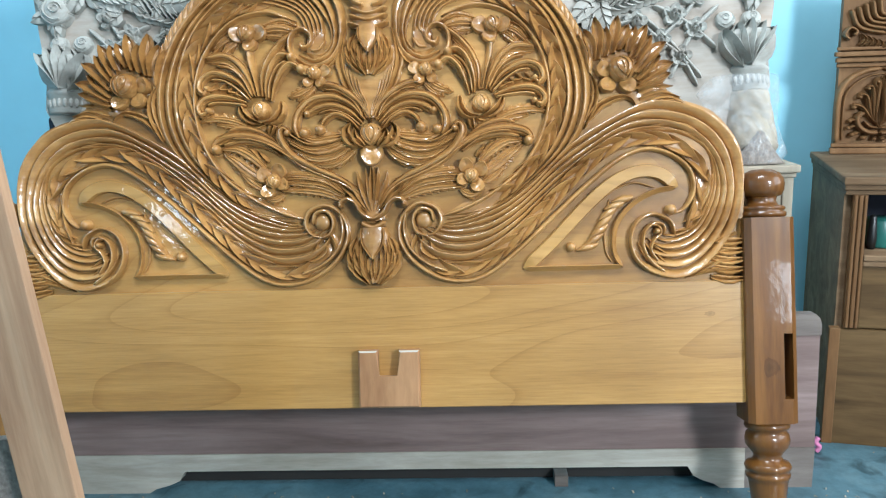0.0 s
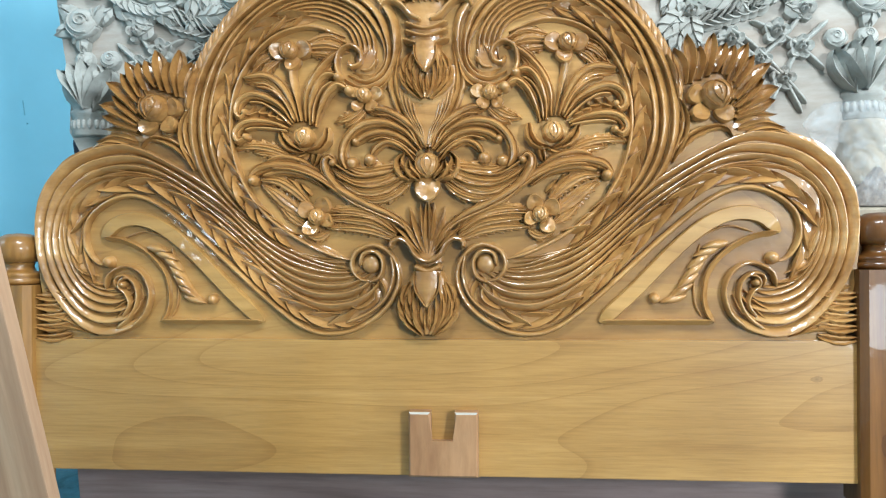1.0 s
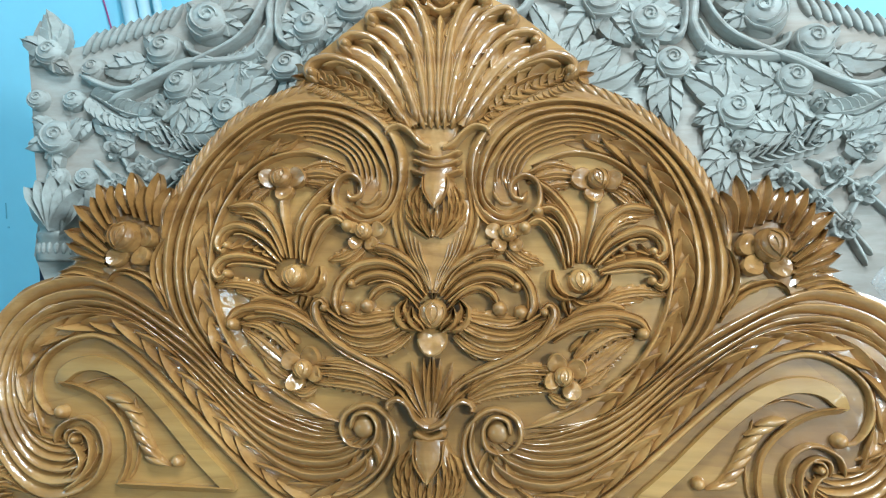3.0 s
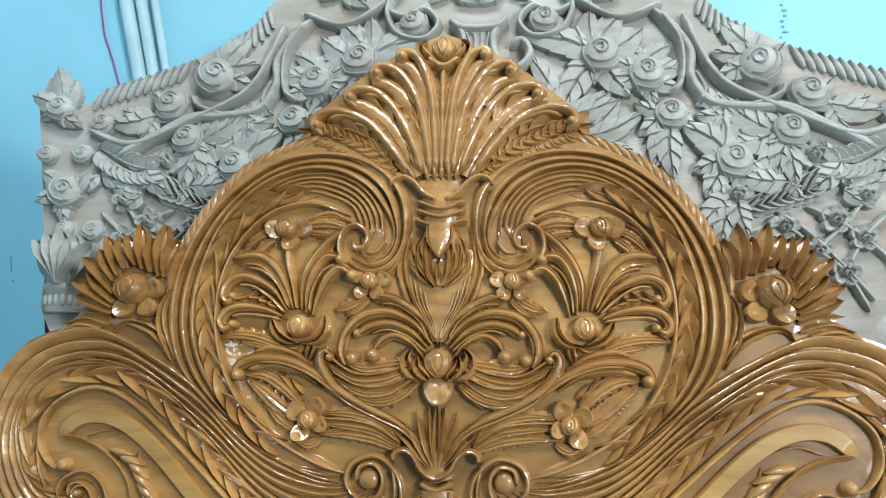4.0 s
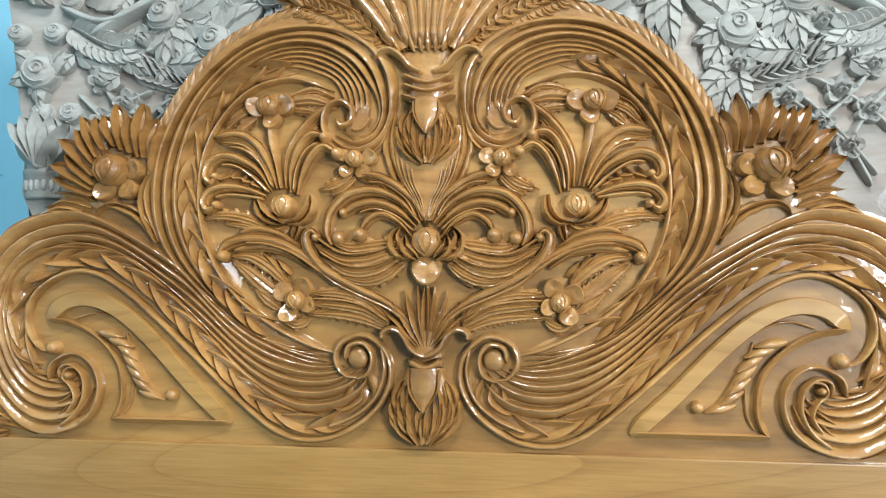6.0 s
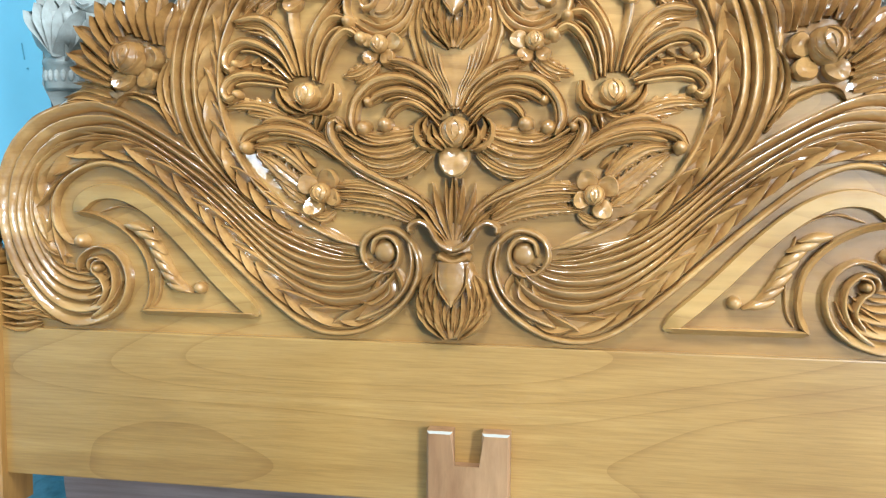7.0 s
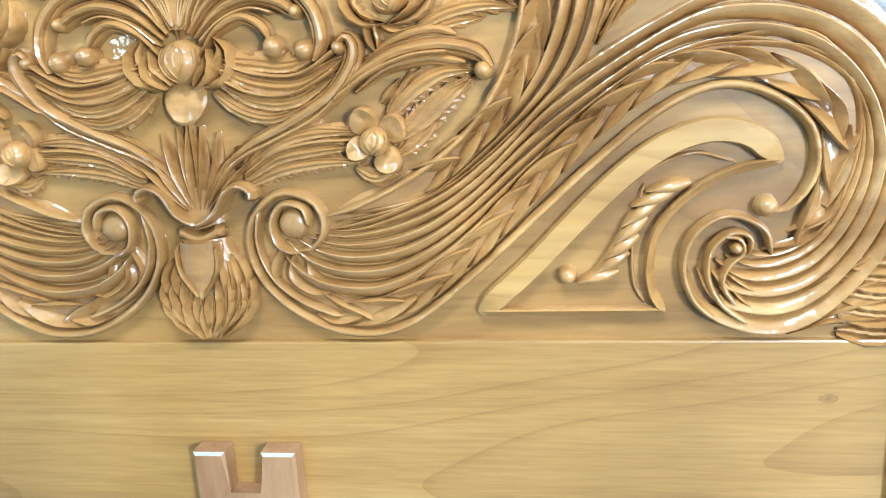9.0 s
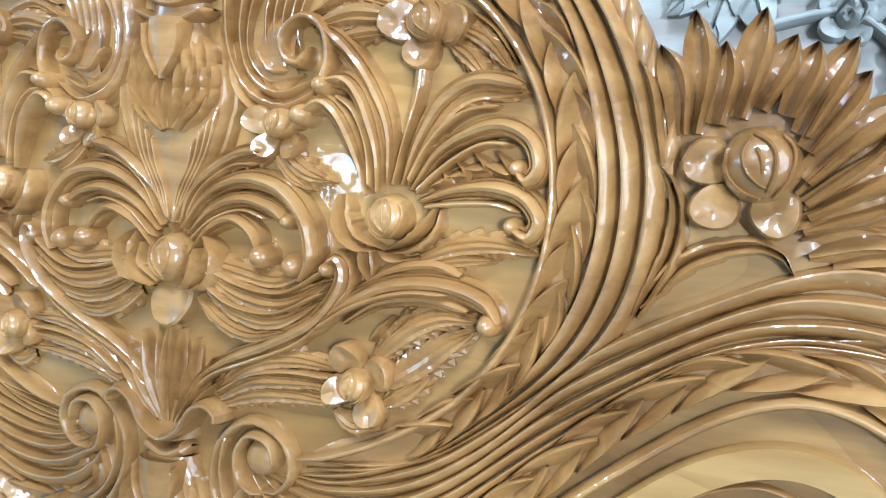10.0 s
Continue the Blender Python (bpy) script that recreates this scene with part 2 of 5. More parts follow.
def spline(points, n):
    """n places evenly along a smooth curve through the points."""
    P = np.array(points, float)
    if len(P) == 2:
        P = np.array([P[0], P.mean(0), P[1]])
    Q = np.vstack([2 * P[0] - P[1], P, 2 * P[-1] - P[-2]])
    out = []
    for i in range(len(P) - 1):
        p0, p1, p2, p3 = Q[i:i + 4]
        for t in np.linspace(0, 1, 12, endpoint=False):
            out.append(0.5 * (2 * p1 + (p2 - p0) * t + (2 * p0 - 5 * p1 + 4 * p2 - p3) * t * t + (3 * p1 - 3 * p2 + p3 - p0) * t ** 3))
    out = np.array(out + [P[-1]])
    s = np.concatenate([[0], np.cumsum(np.linalg.norm(np.diff(out, axis=0), axis=1))])
    u = np.linspace(0, s[-1], n)
    return np.stack([np.interp(u, s, out[:, k]) for k in range(out.shape[1])], 1), s[-1]


ROUND = ((-1, 0), (-0.9, 0.5), (-0.66, 0.82), (-0.3, 0.97), (0, 1), (0.3, 0.97), (0.66, 0.82), (0.9, 0.5), (1, 0))
FLUTE = ((-1, 0), (-0.96, 0.40), (-0.5, 0.70), (-0.1, 0.95), (0.06, 1), (0.28, 0.58), (0.6, 0.46), (0.95, 0.40), (1, 0))
RIDGE = ((-1, 0), (-0.95, 0.35), (-0.6, 0.5), (-0.25, 0.72), (0, 1), (0.25, 0.72), (0.6, 0.5), (0.95, 0.35), (1, 0))
SHELL = ((-1, 0), (-0.9, 0.30), (-0.62, 0.56), (-0.25, 0.78), (0.15, 0.94), (0.45, 1.0), (0.62, 0.97), (0.92, 0.25), (1, 0))
TILT = ((-1, 0), (-0.96, 0.30), (-0.5, 0.46), (0, 0.66), (0.4, 0.86), (0.72, 1), (0.92, 0.9), (0.99, 0.4), (1, 0))
LEAFLET = ((-1, 0), (-0.95, 0.55), (-0.5, 0.85), (-0.12, 0.72), (0, 0.5), (0.12, 0.76), (0.5, 1), (0.95, 0.6), (1, 0))
VEIN = ((-1, 0), (-0.98, 0.28), (-0.74, 0.72), (-0.5, 0.80), (-0.26, 0.62), (0, 0.28), (0.26, 0.72), (0.52, 0.95), (0.76, 0.80), (0.98, 0.3), (1, 0))
ACANTHUS = ((-1, 0), (-0.97, 0.42), (-0.80, 0.72), (-0.60, 0.62), (-0.35, 0.90), (-0.05, 1), (0.28, 0.92), (0.44, 0.68), (0.66, 0.78), (0.84, 0.66), (0.97, 0.35), (1, 0))
WING = ((-1, 0), (-0.98, 0.52), (-0.74, 0.76), (-0.56, 0.68), (-0.32, 0.92), (-0.14, 0.82), (0.10, 1), (0.32, 0.86), (0.58, 0.92), (0.74, 0.74), (0.97, 0.55), (1, 0))
SCOOP = ((-1, 0), (-0.97, 0.70), (-0.82, 0.62), (-0.42, 0.44), (0, 0.50), (0.30, 0.74), (0.52, 1), (0.78, 0.86), (0.97, 0.42), (1, 0))
PILLOW = ((-1, 0), (-0.97, 0.70), (-0.8, 0.88), (-0.4, 0.97), (0, 1), (0.4, 0.97), (0.8, 0.88), (0.97, 0.70), (1, 0))
SLAB = ((-1, 0), (-0.98, 0.8), (-0.85, 1), (-0.4, 1), (0, 1), (0.4, 1), (0.85, 1), (0.98, 0.8), (1, 0))


def sweep(points, width, height, profile, shape, step=0.006, y0=0.004):
    """Vertices and faces of a carved stroke on a plane facing -y. shape(s) gives the width's and the height's share at s from 0 to 1."""
    length = spline(points, 4)[1]
    n = int(min(90, max(7, length / step)))
    c, _ = spline(points, n)
    d = np.gradient(c, axis=0)
    d /= np.maximum(np.linalg.norm(d, axis=1, keepdims=True), 1e-9)
    side = np.stack([-d[:, 1], d[:, 0]], 1)
    verts, k = [], len(profile)
    for i in range(n):
        s = i / (n - 1)
        ws, hs = shape(s)
        w = (np.interp(s, np.linspace(0, 1, len(width)), width) if isinstance(width, (tuple, list)) else width) * ws / 2
        for u, v in profile:
            x, z = c[i] + side[i] * u * w
            hh = float(np.interp(s, np.linspace(0, 1, len(height)), height)) if isinstance(height, (tuple, list)) else height
            verts.append((x, y0 - (hh * hs + y0) * v, z))
    faces = [(i * k + j, i * k + j + 1, (i + 1) * k + j + 1, (i + 1) * k + j) for i in range(n - 1) for j in range(k - 1)]
    return verts, faces


def even(s):
    e = min(1, min(s, 1 - s) / 0.06 + 0.06)
    return e ** 0.5, 0.35 + 0.65 * e ** 0.5


def leafy(s):
    e = max(0.02, 1.1 * math.sin(math.pi * min(1, s * 0.92 + 0.08)) ** 0.75 * (1 - 0.42 * s))
    return e, 0.35 + 0.65 * math.sin(math.pi * (0.15 + 0.7 * s))


def toothed(s):
    e, h = leafy(s)
    return e * (1 + 0.20 * ((s * 5.3) % 1 - 0.6)) if 0.12 < s < 0.9 else e, h


def frondy(s):
    e = min(1, (0.35 + 1.4 * s)) * min(1, ((1 - s) / 0.12 + 0.15)) ** 0.5
    return e, 0.6 + 0.4 * min(1, s * 2) - 0.2 * max(0, s - 0.85)


def spiky(s):
    return max(0.02, (0.62 + 0.70 * s if s < 0.55 else (1 - ((s - 0.55) / 0.45) ** 2.4))), 0.7 + 0.3 * math.sin(math.pi * s)


def full(s):
    return 1, 1


DEPTH = 1.28  # relief of the carving


class Carver:
    """Cuts strokes on one board; all but the middle ones come in mirrored pairs."""

    def __init__(self, parent, mat, at=(0, 0, 0), both=True, scale=(1, 1)):
        self.parent, self.mat, self.at, self.both, self.scale = parent, mat, at, both, scale

    def put(self, name, verts, faces, middle=False, parent=None):
        verts = [(x, y * DEPTH if y < 0 else y, z) for x, y, z in verts]
        me = mesh_of(name, verts, faces, self.mat)
        made = []
        for k, sx in enumerate((1, -1) if self.both and not middle else (1,)):
            ob = new(name, me)
            ob.parent = (parent[k] if parent else self.parent)
            if not parent:
                ob.location, ob.scale = self.at, (sx * self.scale[0], 1, self.scale[1])
            made.append(ob)
        return made

    def stroke(self, name, points, w, h, profile, shape, middle=False, step=0.006, parent=None):
        return self.put(name, *sweep(points, w, h, profile, shape, step), middle, parent)

    def rib(self, points, w, h, name="rib"):
        made = self.stroke(name, points, w, h, (SLAB if w > 0.02 else TILT) if name == "panel_edge" else ROUND, even)
        if name == "panel_edge" and w > 0.02:
            made[0].data.materials[0] = VARNISH_GROUND
        return made

    def bed(self, points, w, h, name="band"):
        return self.stroke(name, points, w, h, SLAB if not isinstance(w, tuple) else ROUND, even if not isinstance(w, tuple) else full)

    def mid(self, points, w, h, name="neck"):
        if len(points) == 3 and abs(points[0][0]) > 0.01:
            points = [points[0], points[1], (-points[0][0], points[0][1])]
        return self.stroke(name, points, w, h, ROUND, full if isinstance(w, tuple) else even, True)

    def leaf(self, points, w, h, name="leaf"):
        return self.stroke(name, points, w * 1.4, h, VEIN if w > 0.016 else FLUTE, toothed if w > 0.016 else leafy, False, 0.004)

    def stem(self, points, w, h, name="stem"):
        return self.stroke(name, points, w * 0.72, h, ROUND, even)

    def fern(self, points, w, h, n=6, name="serrated_leaf"):
        """A leaf of slanting pointed lobes on both sides of a midrib, in one piece."""
        verts, faces = sweep(points, w * 0.62, h * 0.8, VEIN, leafy, 0.006)
        verts, faces = list(verts), list(faces)
        c, length = spline(points, 41)
        d = np.gradient(c, axis=0)
        d /= np.maximum(np.linalg.norm(d, axis=1, keepdims=True), 1e-9)
        for k in range(n):
            s = 0.06 + 0.72 * k / n
            i0, i1 = int(40 * s), min(40, int(40 * (s + 0.62 / n + 0.14)))
            reach = w * 0.62 * math.sin(math.pi * (0.28 + 0.60 * s)) ** 0.8
            for side in (-1, 1):
                o0, o1 = (np.array((-d[i][1], d[i][0])) * side for i in (i0, i1))
                tip = c[i1] + o1 * reach
                root = c[i0] + o0 * w * 0.05
                bow = (root + tip) / 2 + o0 * reach * 0.22
                v, f = sweep([tuple(root), tuple(bow), tuple(tip)], min(w * 0.62, 1.5 * length / n), h * (0.92 + 0.06 * ((k + side) % 2)), TILT if side > 0 else tuple((-u, v) for u, v in TILT[::-1]), leafy, 0.007)
                faces += [tuple(q + len(verts) for q in g) for g in f]
                verts += v
        return self.put(name, verts, faces)

    def rose_leaf(self, points, w, h, n=5, name="rose_leaf"):
        """A broad leaf with a sunk midrib, slanting grooves and a toothed edge."""
        c, _ = spline(points, 61)
        d = np.gradient(c, axis=0)
        d /= np.maximum(np.linalg.norm(d, axis=1, keepdims=True), 1e-9)
        verts, across = [], (-1.0, -0.98, -0.6, -0.12, 0.0, 0.12, 0.6, 0.98, 1.0)
        rows = [(k + f) / n for k in range(n) for f in (0.0, 0.3, 0.65, 0.96)] + [1.0]
        for s in rows:
            saw = min(1.0, (s * n % 1) / 0.96) if s < 1 else 0.0
            for u in across:
                q = min(1.0, s + 0.7 * abs(u) / n)
                p = min(60, int(round(60 * q)))
                wide = w * 0.5 * max(0.03, math.sin(math.pi * (0.12 + 0.88 * q)) ** 0.7 * (1.1 - 0.35 * q))
                x, z = c[p] + np.array((-d[p][1], d[p][0])) * u * wide * (0.90 + 0.16 * saw)
                lift = (0.78 + 0.22 * saw) * (1 - 0.2 * abs(u)) * (0.75 + 0.25 * math.sin(math.pi * q))
                verts.append((x, 0.004 if abs(u) == 1.0 else -h * lift * (0.62 if u == 0 else 1), z))
        k, m = len(across), len(rows) - 1
        faces = [(i * k + j, i * k + j + 1, (i + 1) * k + j + 1, (i + 1) * k + j) for i in range(m) for j in range(k - 1)]
        return self.put(name, verts, faces)

    def wing(self, points, w, h, n=5):
        """A long leaf with ridges along it and a ragged edge of n slanting teeth that point to the tip."""
        length = spline(points, 4)[1]
        m = int(min(110, max(24, length / 0.0022)))
        c, _ = spline(points, m + 1)
        d = np.gradient(c, axis=0)
        d /= np.maximum(np.linalg.norm(d, axis=1, keepdims=True), 1e-9)
        verts, k = [], len(WING)
        for i in range(m + 1):
            s = i / m
            wide = 0.65 * w * max(0.03, math.sin(math.pi * min(1, s * 0.88 + 0.12)) ** 0.6 * (1 - 0.2 * s))
            lift = h * (0.6 + 0.4 * math.sin(math.pi * (0.12 + 0.72 * s)))
            for u, v in WING:
                rim = max(0.0, abs(u) - 0.45) / 0.55
                tooth = (s * n + 0.25 * (u > 0) - 0.9 * rim) % 1
                x, z = c[i] + np.array((-d[i][1], d[i][0])) * u * wide * (1 + rim * (0.42 * tooth - 0.28)) + d[i] * rim * w * 0.30
                verts.append((x, 0.004 - (lift + 0.004) * v * (1 - 0.30 * rim * (1 - tooth)), z))
        faces = [(i * k + q, i * k + q + 1, (i + 1) * k + q + 1, (i + 1) * k + q) for i in range(m) for q in range(k - 1)]
        return self.put("acanthus_leaf", verts, faces)

    def frond(self, points, w, h, name="frond"):
        return self.stroke(name, points, w * 1.3, h, ACANTHUS, frondy, False, 0.005)

    def spike(self, points, w, h, name="spiky_leaf"):
        return self.stroke(name, points, w * 1.55, h, SCOOP, spiky, False, 0.004)

    def ribs(self, a, b, n, w, h, name="rib"):
        ca, cb = spline(a, 60)[0], spline(b, 60)[0]
        lines = [ca * (1 - i / (n - 1)) + cb * (i / (n - 1)) for i in range(n)]
        for i, line in enumerate(lines):
            near = [np.min(np.linalg.norm(line[:, None] - lines[j][None], axis=2), axis=1) for j in (i - 1, i + 1) if 0 <= j < n]
            gap = np.convolve(np.pad(np.mean(near, axis=0), 2, "edge"), np.ones(5) / 5, "valid")
            wide = [max(w * 0.5, g * 1.02) for g in gap]
            high = [min(max(0.006, 0.85 * g), h) for g in gap]
            self.stroke(name, [tuple(p) for p in line[::2]], wide, high, SHELL, even)

    def vine(self, points, n, size, h):
        c, _ = spline(points, n * 4 + 4)
        for i in range(n):
            p, q, r = (Vector(c[i * 4 + k]) for k in (0, 2, 5 if i < n - 1 else 4))
            d = (r - p).normalized()
            o = Vector((-d.y, d.x)) * size * 0.40 * (1 if i % 2 else -1)
            back = (p - r) * 0.35
            self.stroke("vine_leaf", [tuple(p + back - o * 0.5), tuple(q + o * 0.55), tuple(r + o * 1.2)], size * 0.56, h, TILT if i % 2 else tuple((-u, v) for u, v in TILT[::-1]), leafy)
            self.stroke("vine_leaf", [tuple(p + back * 0.3), tuple(q - o * 0.75), tuple(r - o * 1.0)], size * 0.46, h * 0.9, TILT if i % 2 == 0 else tuple((-u, v) for u, v in TILT[::-1]), leafy)

    def rope(self, points, n, size, h):
        c, _ = spline(points, n * 3 + 3)
        for i in range(n):
            p, q = Vector(c[i * 3]), Vector(c[i * 3 + 3])
            d = q - p
            o = Vector((-d.y, d.x)).normalized() * size * 0.5
            self.stroke("rope_notch", [tuple(p - o * 0.95 - d * 0.6), tuple((p + q) / 2 - d * 0.1), tuple(q + o * 1.0 + d * 0.5)], d.length * 0.98, h, ROUND, leafy)

    def dome(self, x, z, rx, rz, h, twist=0.0, lobes=3, flat=0.5, y0=0.004):
        verts, faces, nr, na = [(x, -h, z)], [], 6, 18
        for i in range(1, nr + 1):
            rho = i / nr
            for k in range(na):
                a = 6.28319 * k / na
                hh = h * (1 - rho ** 2.4) ** flat * (1 + twist * math.sin(lobes * a + 5 * rho))
                verts.append((x + rx * rho * math.cos(a), (y0 if i == nr else -hh), z + rz * rho * math.sin(a)))
        for k in range(na):
            faces.append((0, 1 + (k + 1) % na, 1 + k))
        for i in range(nr - 1):
            for k in range(na):
                p, q = 1 + i * na, 1 + (i + 1) * na
                faces.append((p + k, p + (k + 1) % na, q + (k + 1) % na, q + k))
        return verts, faces

    def ball(self, x, z, r, h, name="bead"):
        return self.put(name, *self.dome(x, z, r, r, h))

    def petal_mesh(self, x, z, r, h, ang):
        """A scooped petal that rises outwards, in the direction ang."""
        verts, faces, na = [(x, -h * 0.62, z)], [], 18
        for rho, lift, drop in ((0.3, 0.30, 0), (0.6, 0.34, 0), (0.85, 0.38, 0.0), (0.97, 0.36, 0.14), (1.0, 0.0, 1.05)):
            for k in range(na):
                a = 6.28319 * k / na
                wob = 1 + 0.06 * math.sin(3 * a + 40 * x)
                hh = h * (0.62 + lift * rho * math.cos(a - ang) - drop - 0.10 * math.exp(-(math.sin(a - ang) * rho * 4) ** 2))
                verts.append((x + r * wob * rho * math.cos(a), -max(hh, -0.004), z + r * wob * rho * math.sin(a)))
        for k in range(na):
            faces.append((0, 1 + (k + 1) % na, 1 + k))
        for i in range(4):
            for k in range(na):
                p, q = 1 + i * na, 1 + (i + 1) * na
                faces.append((p + k, p + (k + 1) % na, q + (k + 1) % na, q + k))
        return verts, faces

    def petal(self, x, z, r, h, ang=3.6, parent=None):
        return self.put("petal", *self.petal_mesh(x, z, r, h, ang), False, parent)

    def petal_edge(self, made, x, z, R, H, turn, pts, w, lift, middle=False):
        """A rolled petal edge that follows the dome of a bud or rose; pts in shares of its radius."""
        c, _ = spline(pts, 12)
        ca, sa = math.cos(turn), math.sin(turn)
        up = tuple(H * (max(0.0, 1 - min(0.98, math.hypot(u, v)) ** 2.4) ** 0.5 + lift) for u, v in c)
        self.stroke("petal", [(x + R * (u * ca + v * sa), z + R * (v * ca - u * sa)) for u, v in c], w * R, up, PILLOW, even, middle, 0.003, made)

    def rosebud(self, x, z, r, h, middle=False, lean=None):
        """A round bud: a pointed heart between two folded petals, cupped by two outer ones."""
        turn = (0.25 * math.sin(60 * x) if lean is None else lean) + (0.0 if middle else 0.15)
        R, H = r * 0.96, h * 0.74
        made = self.put("flower_bud", *self.dome(x, z, R, R, H, 0.02, 3), middle)
        for pts, w, lift in (
                (((0.04, 0.82), (-0.30, 0.45), (-0.36, 0.0), (-0.12, -0.48), (0.10, -0.72)), 0.15, 0.12),
                (((-0.04, 0.74), (0.28, 0.42), (0.34, 0.0), (0.16, -0.40), (-0.06, -0.62)), 0.15, 0.08),
                (((0.0, 0.50), (-0.06, 0.10), (0.02, -0.30)), 0.20, 0.06),
                (((-0.60, 0.62), (-0.78, 0.10), (-0.52, -0.48), (0.0, -0.86)), 0.16, 0.12),
                (((0.60, 0.58), (0.76, 0.06), (0.56, -0.46), (0.14, -0.80)), 0.16, 0.10)):
            self.petal_edge(made, x, z, R, H, turn, pts, w, lift, middle)
        return made

    def flower(self, x, z, r, h, rot=0.0, n=5, name="flower"):
        made = self.put(name, *self.dome(x, z, r * 0.5, r * 0.5, h * 1.05, 0.16, 3))
        for k in range(n):
            a = rot + 6.28319 * k / n
            self.petal(x + 0.60 * r * math.cos(a), z + 0.60 * r * math.sin(a), r * (0.47 if n > 3 else 0.56), h * (0.72 + 0.07 * (k % 3)), a, made)
        for a in (0.4, 2.5, 4.6):
            pts = [(x + 0.42 * r * math.cos(a + rot + t), z + 0.42 * r * math.sin(a + rot + t)) for t in (-0.9, 0, 0.9)]
            self.stroke("petal", pts, r * 0.36, h * 1.12, RIDGE, leafy, False, 0.005, made)
        return made

    def rose(self, x, z, r, h, name="rose"):
        """A ball-shaped rose: a rolled heart near the top and slanting petal edges below."""
        R, H = r * 1.05, max(h, r * 0.85)
        made = self.put(name, *self.dome(x, z, R, R, H, 0.03, 3, 0.5))
        turn = 0.5 * math.sin(70 * x + 40 * z)
        heart = [(0.10 + (0.42 - 0.026 * k) * math.cos(0.95 * k), 0.20 + (0.40 - 0.026 * k) * math.sin(0.95 * k)) for k in range(14)]
        for pts, w, lift in (
                (heart, 0.15, 0.13),
                (((-0.72, 0.42), (-0.62, -0.10), (-0.22, -0.42), (0.30, -0.46), (0.66, -0.16)), 0.16, 0.12),
                (((-0.88, 0.10), (-0.70, -0.44), (-0.18, -0.72), (0.36, -0.74)), 0.16, 0.12),
                (((0.86, 0.30), (0.78, -0.24), (0.46, -0.62), (0.05, -0.90)), 0.16, 0.12)):
            self.petal_edge(made, x, z, R, H, turn, pts, w, lift)
        return made

    def cup(self, points, r, h):
        (_, z1), (_, z0) = points
        H = z1 - z0
        egg = [0.55, 1.28, 1.72, 1.94, 2.0, 1.92, 1.74, 1.5, 1.25, 1.06]
        self.stroke("cup", [(0, z0 + 0.01 * H), (0, z0 + 0.5 * H), (0, z1)], [r * e * 0.97 for e in egg], h * 0.62, ROUND, full, True)
        for row in range(4):
            zc, m = (0.0, 0.10, 0.24, 0.40)[row], (5, 8, 8, 7)[row]
            for k in range(m):
                u = (k + 0.5) / m * 2 - 1
                if row > 1 and abs(u) < 0.3:
                    continue
                half = [0.5 * r * float(np.interp(t, np.linspace(0, 1, 10), egg)) for t in (zc, zc + 0.2, zc + 0.44)]
                pts = [(u * half[0] * 0.8, z0 + H * zc), (u * half[1] * 0.97, z0 + H * (zc + 0.2)), (u * half[2] * 0.95, z0 + H * min(0.97, zc + 0.44))]
                hh = h * (0.42 + 0.55 * math.sqrt(max(0, 1 - (u * 0.96) ** 2)))
                self.stroke("scale_leaf", pts, r * 0.36, (hh * 1.05, hh, hh * 0.8), LEAFLET, spiky, True)
        pts = [(0, z0 + H * 0.44), (0, z0 + H * 0.68), (0, z0 + H * 0.99)]
        self.stroke("calyx", pts, (r * 0.10, r * 0.50, r * 0.78, r * 0.86, r * 0.80), h * 1.0, PILLOW, full, True)
        for k in (-1, 1):
            self.stroke("calyx_line", [(k * r * 0.40, z0 + H * 0.98), (k * r * 0.36, z0 + H * 0.7), (0, z0 + H * 0.42)], r * 0.08, h * 1.04, ROUND, even, True)


# ---- the room ----
def setting(name, bm, mat, label, category):
    return tagged(part(name, bm, mat), label, category, kind="structure")


WALL_Y, WEST, EAST, SOUTH, HIGH = 1.10, -2.6, 2.75, -3.2, 3.3
setting("floor", box(WEST - 0.2, EAST + 0.2, SOUTH - 0.2, WALL_Y + 0.2, -0.2, 0), CONCRETE, "damp blue-grey stained concrete workshop floor", "floor")
setting("wall_north", box(WEST - 0.2, EAST + 0.2, WALL_Y, WALL_Y + 0.2, 0, HIGH), WALL_PAINT, "cyan painted plaster wall with pencil marks", "wall")
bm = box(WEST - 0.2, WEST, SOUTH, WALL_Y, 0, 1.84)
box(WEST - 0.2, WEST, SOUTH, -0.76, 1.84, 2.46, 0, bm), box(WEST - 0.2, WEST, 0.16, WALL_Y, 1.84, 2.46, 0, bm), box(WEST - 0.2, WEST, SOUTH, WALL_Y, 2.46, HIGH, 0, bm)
setting("wall_west", bm, WALL_PAINT, "cyan painted plaster wall with an unseen, added high window opening", "wall")
bm = box(EAST, EAST + 0.2, SOUTH, -1.35, 0, HIGH)
box(EAST, EAST + 0.2, 0.25, WALL_Y, 0, HIGH, 0, bm), box(EAST, EAST + 0.2, -1.35, 0.25, 2.35, HIGH, 0, bm)
setting("wall_east", bm, CREAM, "dull grey-green plaster wall with a wide door opening", "wall")
bm = box(WEST - 0.2, EAST + 0.2, SOUTH - 0.2, SOUTH, 0, 0.88)
for x0, x1, z0, z1 in ((WEST - 0.2, -2.0, 0.88, 2.35), (-2.0, -1.92, 1.45, 1.92), (-1.64, -1.5, 1.45, 1.92), (-2.0, -1.5, 0.88, 1.54), (-2.0, -1.5, 1.86, 2.35), (-1.5, 2.06, 0.88, 2.35), (2.06, 2.66, 1.30, 1.66), (2.66, EAST + 0.2, 0.88, 2.46), (WEST - 0.2, 2.06, 2.35, 2.46)):
    box(x0, x1, SOUTH - 0.2, SOUTH, z0, z1, 0, bm)
